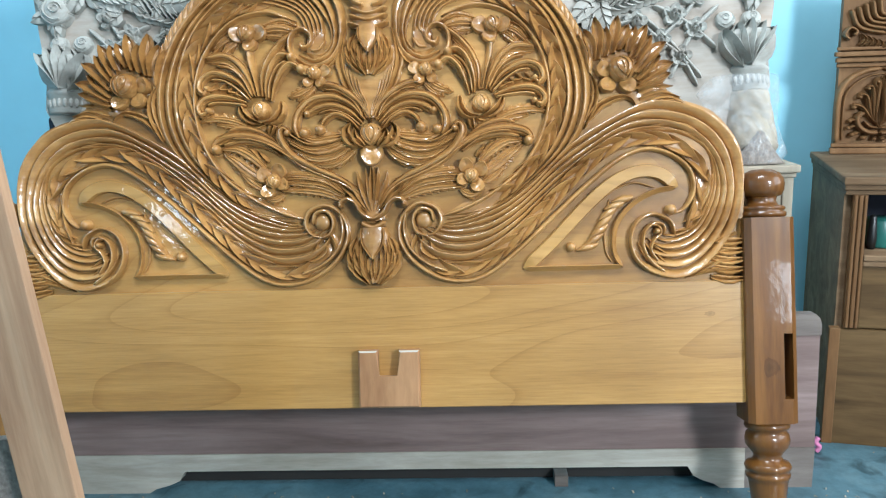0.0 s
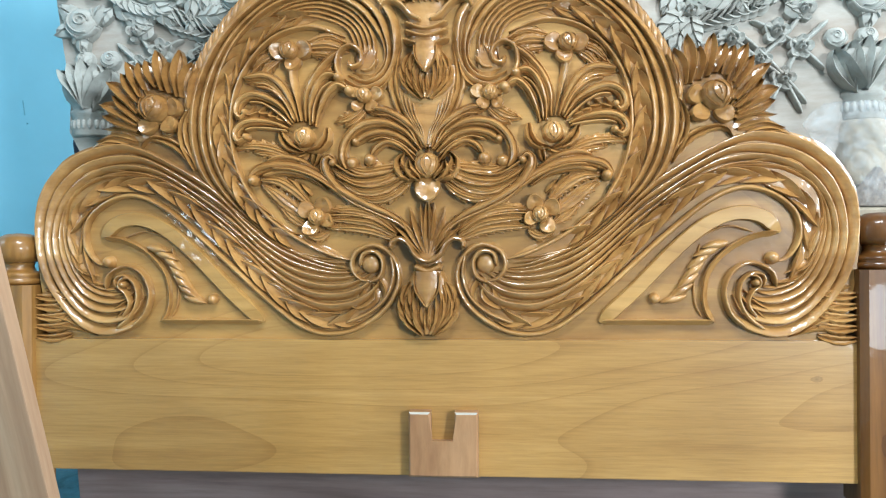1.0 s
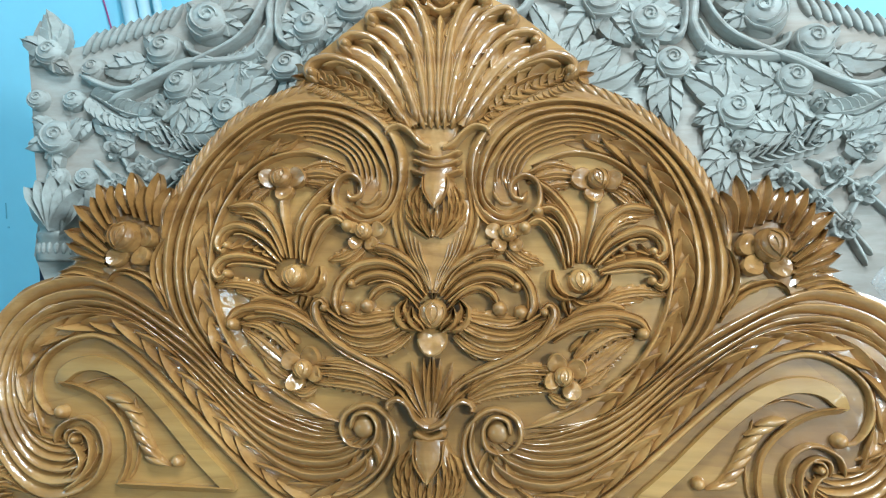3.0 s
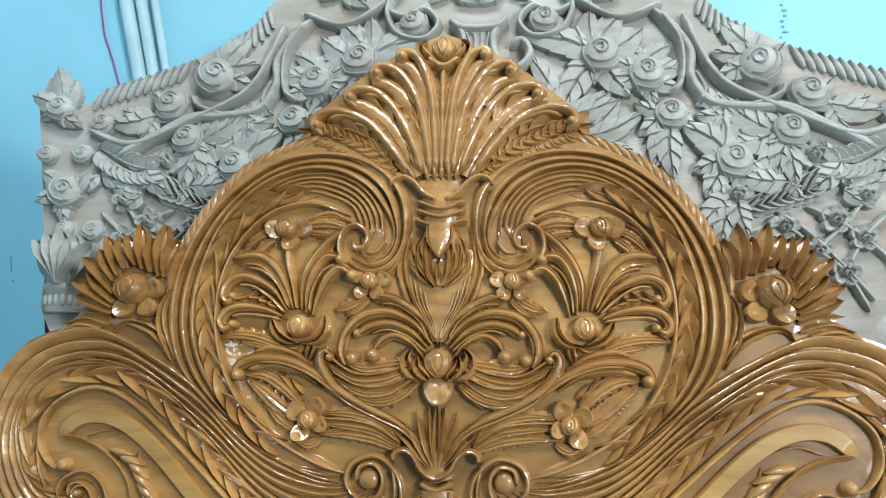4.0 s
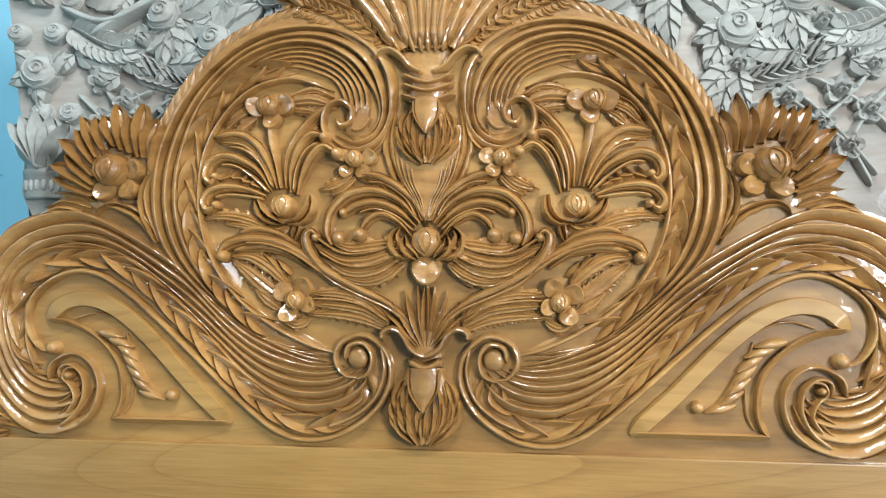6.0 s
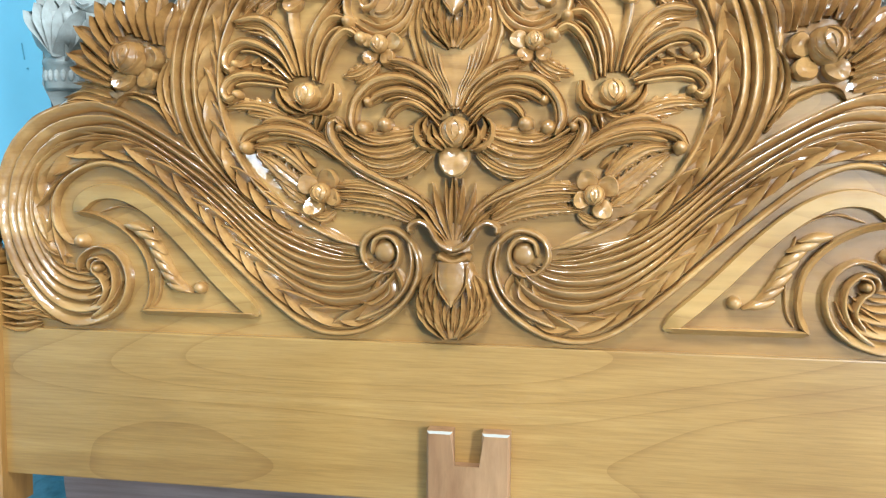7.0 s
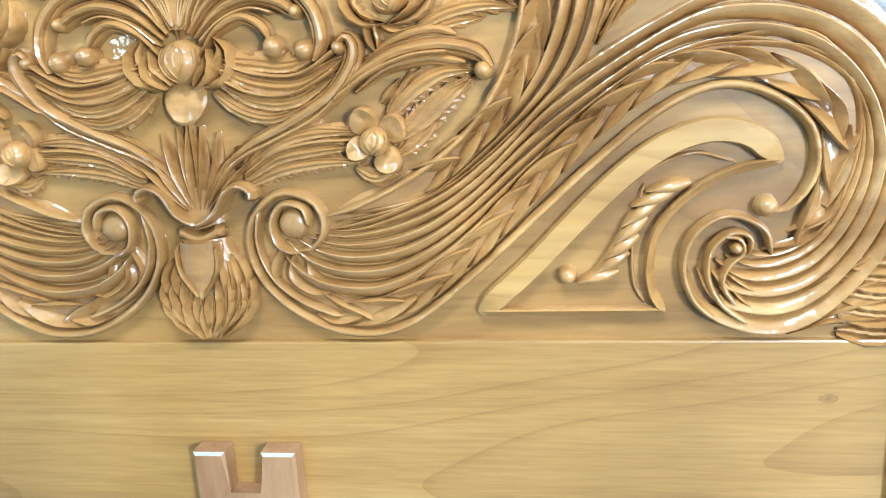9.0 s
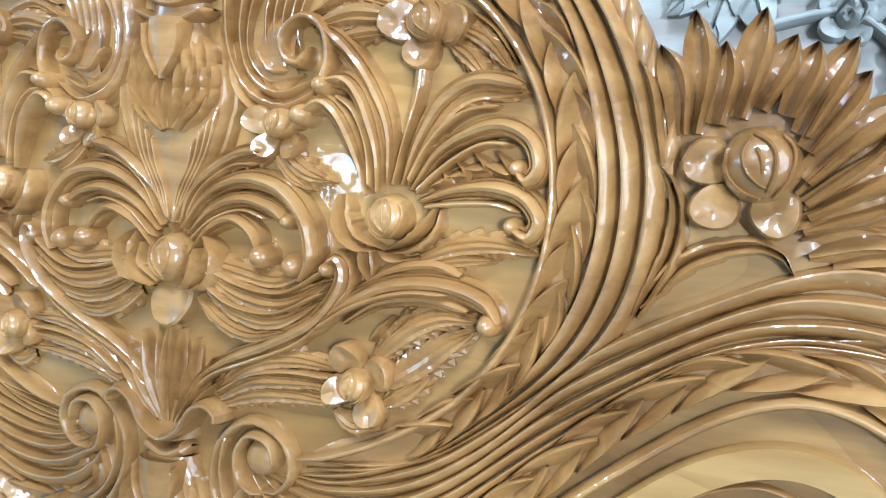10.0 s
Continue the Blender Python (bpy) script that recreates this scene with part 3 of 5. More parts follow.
box(WEST - 0.2, EAST + 0.2, SOUTH - 0.2, SOUTH, 2.46, HIGH, 0, bm)
setting("wall_south", bm, CREAM, "dull grey-green plaster wall with two windows", "wall")
# the ceiling opening is made up to hold the added overhead lamp
bm = box(WEST - 0.2, -0.2, SOUTH - 0.2, WALL_Y + 0.2, HIGH, HIGH + 0.15)
box(1.2, EAST + 0.2, SOUTH - 0.2, WALL_Y + 0.2, HIGH, HIGH + 0.15, 0, bm)
box(-0.2, 1.2, SOUTH - 0.2, -1.4, HIGH, HIGH + 0.15, 0, bm), box(-0.2, 1.2, -0.6, WALL_Y + 0.2, HIGH, HIGH + 0.15, 0, bm)
setting("ceiling", bm, CREAM, "dull grey-green plaster ceiling with an opening added for overhead fill", "ceiling")

# ---- the varnished headboard ----
LEAN = 13.0  # both headboards lean back
headboard = thing("bed_headboard", "glossy golden-brown carved teak bed headboard with turned posts, leaning back", "headboard")
headboard.matrix_world = pose(0, -0.0571, 0.0605, -LEAN, 0, 0)
OUTLINE = [(-.832, .541), (-.852, .611), (-.867, .707), (-.869, .790), (-.854, .858), (-.808, .919), (-.765, .943), (-.708, .965), (-.681, 1.011), (-.659, 1.045), (-.638, 1.076), (-.589, 1.096), (-.535, 1.092), (-.508, 1.106), (-.462, 1.183), (-.391, 1.261), (-.305, 1.309), (-.230, 1.331), (-.257, 1.335), (-.258, 1.365), (-.200, 1.416), (-.140, 1.464), (-.090, 1.493), (-.053, 1.504), (-.028, 1.522), (0, 1.532)]
CENTRE = 0.004
outline, _ = spline(OUTLINE, 150)
half = [tuple(p) for p in outline]
part("carved_board", prism([(-0.855, 0.527)] + half + [(-x, z) for x, z in half[-2::-1]] + [(0.855, 0.527)], 0.0, 0.035), VARNISH_GROUND, headboard).location = (CENTRE, 0, 0)
part("rail", box(-0.866, 0.866, -0.010, 0.036, 0.247, 0.532, 0.003), VARNISH_RAIL, headboard, "smooth honey-coloured varnished rail board")
bm = prism([(-0.035, 0.254), (0.108, 0.254), (0.108, 0.387), (0.060, 0.387), (0.060, 0.325), (0.010, 0.325), (0.010, 0.387), (-0.035, 0.387)], -0.045, -0.0115)
bmesh.ops.bevel(bm, geom=[e for e in bm.edges if max(v.co.y for v in e.verts) < -0.04], offset=0.004, segments=1, affect="EDGES")
part("notched_block", bm, RAW_BLOCK, headboard, "pinkish-brown notched wooden block fixed to the rail")
block = bpy.data.objects["notched_block"].data
block.materials.append(SAP_WOOD)
for p in block.polygons:
    p.material_index = int(0.2 < abs(p.normal.y) < 0.95 and p.normal.z > 0.2)

for sx, drop, varnish, hue in ((-1, -0.018, HONEY_POST, "honey-coloured"), (1, 0.007, VARNISH_POST, "reddish-brown")):
    post = new("post")
    post.parent = headboard
    post.location = (0.918 * sx, 0.018, drop)
    tagged(post, "square chamfered " + hue + " bed post with turned ends")
    w, c = 0.056, 0.013
    sq = [(-w + c, -w), (w - c, -w), (w, -w + c), (w, w - c), (w - c, w), (-w + c, w), (-w, w - c), (-w, -w + c)]
    slot = [(-w + c, -w), (0.024, -w), (0.024, 0.0), (0.044, 0.0), (0.044, -w)] + sq[2:]
    bm = bmesh.new()
    for shape, z0, z1 in ((sq, 0.195, 0.252), (slot, 0.252, 0.402), (sq, 0.402, 0.668)):
        a = [bm.verts.new((x * sx, y, z0)) for x, y in shape]
        b = [bm.verts.new((x * sx, y, z1)) for x, y in shape]
        bm.faces.new(a), bm.faces.new(b[::-1])
        for i in range(len(a)):
            j = (i + 1) % len(a)
            bm.faces.new((a[i], a[j], b[j], b[i]))
    part("shaft", bm, varnish, post)
    part("collar", lathe([(0.046, 0.668), (0.053, 0.672), (0.054, 0.680), (0.045, 0.684), (0.052, 0.688), (0.050, 0.694), (0.036, 0.698), (0.031, 0.708), (0.034, 0.716)]), varnish, post, smooth=True)
    part("finial", lathe([(0.032, 0.716), (0.044, 0.720), (0.050, 0.732), (0.051, 0.748), (0.049, 0.760), (0.041, 0.772), (0.026, 0.780), (0.004, 0.782)]), varnish, post, "rounded bun finial", smooth=True)
    foot_z = -0.057 - drop
    part("turned_leg", lathe([(0.027, foot_z), (0.030, foot_z + 0.004), (0.044, 0.048), (0.046, 0.058), (0.050, 0.062), (0.050, 0.070), (0.044, 0.075), (0.051, 0.080), (0.053, 0.088), (0.048, 0.096), (0.034, 0.102), (0.031, 0.112), (0.038, 0.122), (0.049, 0.136), (0.051, 0.150), (0.048, 0.164), (0.040, 0.172), (0.049, 0.176), (0.052, 0.183), (0.048, 0.190), (0.044, 0.195)]), varnish, post, smooth=True)

carve = Carver(headboard, VARNISH, (CENTRE, 0, 0))
rib, bed, mid, leaf, frond, spike, ribs = carve.rib, carve.bed, carve.mid, carve.leaf, carve.frond, carve.spike, carve.ribs
fern, rosebud, wing, stroke = carve.fern, carve.rosebud, carve.wing, carve.stroke
vine, rope, ball, petal, cup = carve.vine, carve.rope, carve.ball, carve.petal, carve.cup
# bands round the shoulder and the heart
rib([(-.693, .690), (-.725, .698), (-.750, .740), (-.741, .793), (-.694, .831), (-.638, .842), (-.575, .817), (-.495, .754), (-.420, .686), (-.347, .619), (-.270, .560), (-.207, .544), (-.145, .558), (-.089, .599), (-.062, .651), (-.070, .701), (-.108, .731), (-.150, .719), (-.162, .685), (-.143, .658), (-.114, .656)], .013, .014, "rim")
bed([(-.739, .676), (-.768, .718), (-.767, .793), (-.718, .847), (-.644, .868), (-.560, .850), (-.474, .782), (-.393, .699), (-.316, .626), (-.240, .578), (-.171, .574), (-.110, .607)], .036, .002, "vine_band")
vine([(-.739, .676), (-.768, .718), (-.767, .793), (-.718, .847), (-.644, .868), (-.560, .850), (-.474, .782), (-.393, .699), (-.316, .626), (-.240, .578), (-.171, .574), (-.110, .607)], 16, .035, .0155)
ribs([(-.609, .620), (-.621, .583), (-.655, .560), (-.724, .550), (-.786, .592), (-.836, .664), (-.855, .746), (-.846, .835), (-.799, .902), (-.722, .939), (-.631, .940), (-.477, .859), (-.396, .782), (-.319, .722), (-.233, .687), (-.170, .677), (-.143, .692)],
     [(-.664, .645), (-.695, .639), (-.736, .653), (-.767, .683), (-.783, .720), (-.796, .772), (-.790, .826), (-.758, .878), (-.702, .898), (-.571, .873), (-.485, .807), (-.406, .731), (-.327, .655), (-.240, .605), (-.157, .608), (-.106, .646), (-.091, .685)], 6, .008, .0135, "band_rib")
# ring of the heart
ribs([(-.179, 1.085), (-.147, 1.064), (-.105, 1.068), (-.073, 1.101), (-.063, 1.150), (-.068, 1.201), (-.106, 1.255), (-.177, 1.288), (-.262, 1.292), (-.348, 1.263), (-.434, 1.190), (-.486, 1.104), (-.508, 1.020), (-.504, .934), (-.471, .862), (-.397, .790), (-.308, .725), (-.212, .702), (-.158, .699)],
     [(-.156, 1.096), (-.127, 1.086), (-.099, 1.097), (-.085, 1.133), (-.100, 1.181), (-.141, 1.234), (-.208, 1.264), (-.283, 1.262), (-.358, 1.227), (-.422, 1.158), (-.457, 1.073), (-.470, .988), (-.459, .914), (-.421, .841), (-.353, .770), (-.275, .711), (-.190, .684), (-.149, .681)], 3, .011, .017, "ring_rib")
ribs([(-.134, 1.101), (-.111, 1.124), (-.114, 1.176), (-.153, 1.229), (-.218, 1.254), (-.293, 1.247), (-.358, 1.210)],
     [(-.152, 1.114), (-.147, 1.143), (-.165, 1.187), (-.206, 1.210), (-.260, 1.220), (-.314, 1.204), (-.351, 1.184)], 5, .009, .014, "fan_rib")
bed([(-.228, 1.219), (-.314, 1.210), (-.384, 1.163), (-.430, 1.094), (-.446, 1.009), (-.437, .925), (-.397, .842), (-.331, .770), (-.254, .724), (-.175, .698)], .036, .002, "vine_band")
vine([(-.271, 1.220), (-.335, 1.198), (-.389, 1.156), (-.428, 1.092), (-.443, 1.009), (-.434, .925), (-.397, .842), (-.331, .770), (-.254, .724)], 14, .037, .0165)
rib([(-.173, 1.171), (-.248, 1.194), (-.324, 1.176), (-.382, 1.120), (-.415, 1.046), (-.420, .957), (-.397, .873), (-.349, .801), (-.282, .749), (-.212, .714), (-.160, .698)], .011, .015, "rim")
bed([(-.090, 1.218), (-.144, 1.276), (-.225, 1.306), (-.306, 1.292), (-.392, 1.243), (-.461, 1.164), (-.501, 1.078), (-.517, .998)], .026, .010, "outer_band")
rope([(-.519, 1.030), (-.499, 1.102), (-.456, 1.179), (-.387, 1.256), (-.300, 1.303), (-.226, 1.323)], 19, .020, .013)
rope([(-.225, 1.313), (-.166, 1.294), (-.102, 1.261)], 6, .022, .009)
# upper volute
rib([(-.179, 1.078), (-.190, 1.108), (-.184, 1.139), (-.160, 1.152), (-.138, 1.136), (-.140, 1.114), (-.158, 1.107), (-.166, 1.123)], .013, .019, "volute")
rib([(-.103, 1.124), (-.119, 1.101), (-.141, 1.099)], .010, .014, "volute")
leaf([(-.119, 1.150), (-.131, 1.124), (-.141, 1.099)], .012, .012)
leaf([(-.067, 1.129), (-.074, 1.088), (-.096, 1.062), (-.128, 1.057)], .012, .012)
# shoulder panel
rib([(-.713, .751), (-.661, .742), (-.609, .714), (-.574, .673), (-.564, .628), (-.569, .593), (-.584, .569)], .013, .013, "panel_edge")
rib([(-.584, .569), (-.464, .569), (-.354, .569)], .013, .013, "panel_edge")
rib([(-.354, .569), (-.424, .633), (-.504, .715), (-.567, .767), (-.624, .790), (-.675, .784), (-.713, .751)], .030, .012, "panel_edge")
rib([(-.662, .752), (-.611, .764), (-.554, .740), (-.480, .674), (-.412, .609)], .006, .007, "panel_line")
rib([(-.557, .729), (-.544, .672), (-.545, .610), (-.559, .580)], .006, .006, "panel_line")
rope([(-.593, .731), (-.557, .703), (-.529, .651), (-.501, .613), (-.477, .605)], 7, .021, .017)
ball(-.465, .618, .0125, .017)
ball(-.697, .699, .0145, .020)
# swirl under the shoulder
rib([(-.705, .640), (-.694, .673), (-.654, .690), (-.618, .671), (-.603, .631), (-.615, .587), (-.646, .557)], .011, .017, "swirl")
rib([(-.678, .640), (-.680, .662), (-.659, .669), (-.636, .650), (-.632, .615), (-.649, .580), (-.682, .554)], .010, .017, "swirl")
rib([(-.644, .665), (-.666, .662), (-.672, .645), (-.656, .629), (-.649, .605), (-.666, .578)], .009, .018, "swirl")
ball(-.664, .650, .009, .020)
leaf([(-.650, .621), (-.674, .603), (-.703, .587)], .011, .013)
leaf([(-.653, .610), (-.671, .586), (-.694, .570)], .010, .013)
leaf([(-.848, .641), (-.799, .627), (-.751, .597)], .013, .011)
leaf([(-.846, .610), (-.799, .597), (-.752, .567)], .013, .011)
leaf([(-.844, .583), (-.796, .573), (-.750, .548)], .013, .011)
leaf([(-.841, .558), (-.785, .557), (-.727, .539)], .013, .011)
leaf([(-.796, .779), (-.773, .734), (-.763, .689)], .014, .012)
leaf([(-.783, .724), (-.763, .686), (-.722, .667)], .013, .012)
leaf([(-.774, .690), (-.743, .658), (-.694, .646)], .012, .012)
leaf([(-.787, .630), (-.831, .621), (-.881, .627)], .020, .012)
leaf([(-.787, .608), (-.830, .599), (-.881, .605)], .020, .012)
leaf([(-.786, .586), (-.830, .577), (-.880, .583)], .020, .012)
leaf([(-.786, .564), (-.829, .555), (-.880, .561)], .020, .012)
leaf([(-.786, .541), (-.829, .532), (-.879, .539)], .020, .012)
# crest flower and its fan of leaves
spike([(-.510, 1.027), (-.500, 1.073), (-.489, 1.112)], .015, .027)
spike([(-.525, 1.051), (-.521, 1.091), (-.504, 1.124)], .018, .027)
spike([(-.534, 1.053), (-.538, 1.104), (-.530, 1.152)], .019, .027)
spike([(-.552, 1.061), (-.557, 1.097), (-.555, 1.127)], .018, .027)
spike([(-.568, 1.067), (-.577, 1.114), (-.583, 1.153)], .019, .027)
spike([(-.583, 1.075), (-.596, 1.103), (-.607, 1.132)], .018, .027)
spike([(-.606, 1.069), (-.615, 1.097), (-.623, 1.127)], .018, .027)
spike([(-.617, 1.055), (-.631, 1.091), (-.650, 1.130)], .019, .027)
spike([(-.622, 1.043), (-.643, 1.077), (-.661, 1.105)], .019, .027)
spike([(-.622, 1.021), (-.657, 1.061), (-.694, 1.089)], .021, .027)
spike([(-.623, 1.004), (-.657, 1.037), (-.681, 1.059)], .019, .027)
spike([(-.625, .996), (-.666, 1.023), (-.710, 1.041)], .022, .027)
spike([(-.624, .984), (-.661, .999), (-.703, 1.016)], .019, .027)
petal(-.550, 1.030, .021, .026, 0.24)
petal(-.558, .995, .021, .026, -0.96)
petal(-.604, .993, .021, .026, -1.96)
rosebud(-.590, 1.030, .035, .050)
leaf([(-.501, .895), (-.524, .948), (-.529, .983), (-.521, 1.013), (-.505, 1.031)], .017, .020)
leaf([(-.503, .905), (-.539, .946), (-.583, .964), (-.610, .960), (-.622, .945)], .019, .018)
leaf([(-.625, .972), (-.664, .988), (-.709, .988)], .016, .014)
leaf([(-.632, .960), (-.680, .972), (-.725, .961)], .016, .014)
leaf([(-.650, .953), (-.697, .959), (-.742, .940)], .016, .014)
leaf([(-.614, .978), (-.643, .988), (-.680, .984)], .016, .014)
leaf([(-.678, .953), (-.721, .950), (-.752, .925)], .016, .014)
bed([(-.581, 1.103), (-.591, 1.062), (-.605, 1.009), (-.626, .960)], (.07, .11, .09, .04), .004, "flower_ground")
bed([(-.652, 1.030), (-.579, 1.030), (-.520, 1.062)], (.04, .08, .04), .004, "flower_ground")
# heads of the palmette
rib([(-.231, 1.327), (-.250, 1.348), (-.235, 1.369), (-.195, 1.373), (-.141, 1.349), (-.094, 1.298), (-.061, 1.249)], .022, .023, "frond")
rib([(-.225, 1.358), (-.185, 1.363), (-.131, 1.339), (-.084, 1.289), (-.051, 1.239)], .014, .020, "frond")
rib([(-.175, 1.353), (-.122, 1.329), (-.075, 1.279)], .011, .016, "frond")
ball(-.241, 1.345, .012, .028)
rib([(-.166, 1.381), (-.187, 1.402), (-.165, 1.418), (-.123, 1.407), (-.082, 1.361), (-.051, 1.297), (-.035, 1.249)], .022, .023, "frond")
rib([(-.155, 1.407), (-.113, 1.396), (-.072, 1.350), (-.041, 1.287), (-.025, 1.238)], .014, .020, "frond")
rib([(-.104, 1.387), (-.063, 1.341), (-.032, 1.278)], .011, .016, "frond")
ball(-.178, 1.400, .012, .028)
rib([(-.121, 1.431), (-.137, 1.451), (-.117, 1.463), (-.080, 1.444), (-.046, 1.386), (-.028, 1.310), (-.021, 1.248)], .022, .023, "frond")
rib([(-.108, 1.452), (-.070, 1.433), (-.036, 1.375), (-.019, 1.299), (-.012, 1.238)], .014, .020, "frond")
rib([(-.060, 1.424), (-.027, 1.367), (-.010, 1.290)], .011, .016, "frond")
ball(-.128, 1.448, .012, .028)
rib([(-.076, 1.466), (-.087, 1.484), (-.072, 1.491), (-.048, 1.477), (-.025, 1.419), (-.015, 1.341), (-.010, 1.248)], .022, .023, "frond")
rib([(-.062, 1.481), (-.037, 1.466), (-.016, 1.409), (-.005, 1.330), (0, 1.238)], .014, .020, "frond")
rib([(-.028, 1.457), (-.007, 1.399), (.004, 1.321)], .011, .016, "frond")
ball(-.079, 1.481, .012, .028)
bed([(-.196, 1.389), (-.155, 1.386), (-.107, 1.350), (-.067, 1.293), (-.043, 1.244)], (.022, .04, .036, .022), .013, "palmette_ground")
fern([(-.041, 1.242), (-.065, 1.290), (-.105, 1.347), (-.152, 1.383), (-.194, 1.386)], .046, .018, 6)
bed([(-.137, 1.436), (-.096, 1.420), (-.059, 1.369), (-.035, 1.299), (-.024, 1.244)], (.022, .04, .036, .022), .013, "palmette_ground")
fern([(-.021, 1.241), (-.033, 1.296), (-.057, 1.367), (-.094, 1.418), (-.134, 1.433)], .046, .018, 6)
bed([(-.090, 1.472), (-.059, 1.456), (-.031, 1.398), (-.017, 1.320), (-.012, 1.243)], (.022, .04, .036, .022), .013, "palmette_ground")
fern([(-.010, 1.241), (-.015, 1.318), (-.029, 1.395), (-.056, 1.453), (-.088, 1.470)], .046, .018, 6)
fern([(-.071, 1.259), (-.096, 1.274), (-.124, 1.277)], .036, .015, 3)
fern([(-.098, 1.270), (-.122, 1.285), (-.150, 1.288)], .036, .015, 3)
fern([(-.124, 1.282), (-.148, 1.295), (-.177, 1.298)], .036, .015, 3)
fern([(-.150, 1.293), (-.176, 1.306), (-.204, 1.310)], .036, .015, 3)
fern([(-.177, 1.305), (-.202, 1.317), (-.231, 1.320)], .036, .015, 3)
fern([(-.204, 1.317), (-.229, 1.328), (-.258, 1.331)], .036, .015, 3)
fern([(-.231, 1.329), (-.256, 1.339), (-.285, 1.343)], .036, .015, 3)
fern([(-.079, 1.261), (-.129, 1.306), (-.185, 1.337), (-.224, 1.336)], .040, .016, 6)
leaf([(-.096, 1.284), (-.120, 1.292), (-.150, 1.289)], .016, .010)
leaf([(-.124, 1.294), (-.148, 1.306), (-.179, 1.304)], .016, .010)
leaf([(-.153, 1.306), (-.177, 1.318), (-.209, 1.319)], .016, .010)
leaf([(-.182, 1.317), (-.207, 1.332), (-.238, 1.335)], .016, .010)
leaf([(-.211, 1.327), (-.237, 1.345), (-.268, 1.351)], .016, .010)
rib([(-.006, 1.420), (-.022, 1.393), (-.024, 1.332), (-.009, 1.248)], .012, .020, "stalk")
mid([(0, 1.455), (0, 1.248)], .016, .022, "stalk")
leaf([(-.006, 1.409), (-.026, 1.444), (-.040, 1.465)], .012, .016)
leaf([(-.012, 1.468), (-.036, 1.479), (-.046, 1.500), (-.033, 1.513)], .024, .026)
rosebud(0, 1.496, .027, .036, True, 0.0)
mid([(-.032, 1.479), (0, 1.461), (.020, 1.476)], .016, .020, "collar")
# upper vase
bed([(-.148, 1.116), (-.108, 1.114)], (.05, .085, .07), .009, "volute_ground")
mid([(-.007, 1.248), (0, 1.222), (-.006, 1.194)], (.10, .078, .072), .007, "bowl")
mid([(-.007, 1.208), (0, 1.175), (-.005, 1.142)], (.070, .072, .078), .015, "neck")
rib([(-.097, 1.226), (-.088, 1.238), (-.069, 1.242), (-.049, 1.230), (-.029, 1.208), (-.006, 1.198)], .014, .024, "lip")
mid([(-.046, 1.196), (0, 1.181), (.033, 1.196)], .011, .022, "neck_ring")
mid([(-.046, 1.179), (0, 1.166), (.034, 1.178)], .011, .021, "neck_ring")
mid([(-.049, 1.160), (0, 1.147), (.038, 1.159)], .012, .023, "neck_ring")
cup([(0, 1.152), (0, 1.036)], .058, .030)
leaf([(-.057, 1.150), (-.067, 1.113), (-.070, 1.062), (-.048, 1.000), (-.016, .960), (0, .921)], .020, .014)
rib([(-.058, 1.062), (-.046, 1.016), (-.024, .975), (-.002, .934)], .007, .0145, "flute")
rib([(-.048, 1.052), (-.038, 1.010), (-.019, .973), (-.002, .934)], .007, .0145, "flute")
rib([(-.038, 1.041), (-.029, 1.003), (-.013, .971), (-.002, .934)], .007, .0145, "flute")
rib([(-.029, 1.031), (-.021, .997), (-.008, .969), (-.002, .934)], .007, .0145, "flute")
stroke("tail", [(0, 1.105), (0, 1.04), (0, .988), (0, .936)], (.132, .122, .078, .018), .011, PILLOW, full, True)
# acanthus scrolls beside the vase
frond([(-.013, .931), (-.046, .968), (-.093, .988), (-.140, .981), (-.171, .951), (-.179, .916), (-.169, .891)], .019, .022)
frond([(-.020, .925), (-.054, .955), (-.095, .967), (-.130, .960), (-.151, .945)], .016, .019)
frond([(-.024, .903), (-.048, .931), (-.080, .946), (-.105, .936), (-.117, .918)], .014, .021)
frond([(-.009, .935), (-.023, .968), (-.054, .996), (-.086, 1.013), (-.115, 1.018)], .017, .018)
rib([(-.024, .917), (-.056, .944), (-.093, .956), (-.125, .948)], .007, .015, "frond")
rib([(-.018, .939), (-.038, .974), (-.074, 1.000), (-.109, 1.005)], .007, .014, "frond")
ball(-.150, .949, .010, .022)
ball(-.120, .910, .015, .026)
ball(-.158, .904, .015, .024)
# small flower
rosebud(-.133, 1.047, .019, .030)
petal(-.107, 1.049, .016, .020, 0.24)
petal(-.118, 1.025, .015, .020, -0.96)
petal(-.147, 1.025, .014, .020, -2.06)
petal(-.152, 1.053, .012, .020, 2.74)
wing([(-.137, 1.020), (-.166, 1.001), (-.192, .993)], .024, .015, 4)
wing([(-.130, 1.014), (-.151, .995), (-.172, .983)], .018, .013, 4)
wing([(-.125, 1.014), (-.084, 1.007), (-.052, .993)], .020, .012, 4)
leaf([(-.105, 1.065), (-.092, 1.082), (-.075, 1.092)], .010, .012)
# middle flower and its leaves
rosebud(0, .897, .031, .034, True, 0.0)
leaf([(-.024, .871), (-.051, .883), (-.058, .907), (-.046, .925)], .028, .029)
leaf([(-.016, .867), (-.036, .887), (-.038, .911)], .020, .034)
carve.put("petal", *carve.petal_mesh(0, .850, .029, .022, -1.57), True)
wing([(-.046, .899), (-.093, .892), (-.140, .888), (-.188, .909)], .026, .016, 5)
wing([(-.049, .887), (-.097, .868), (-.150, .865), (-.203, .893)], .030, .020, 6)
wing([(-.047, .871), (-.091, .848), (-.140, .845), (-.193, .873)], .026, .018, 6)
wing([(-.039, .859), (-.071, .836), (-.110, .826), (-.155, .837)], .022, .019, 4)
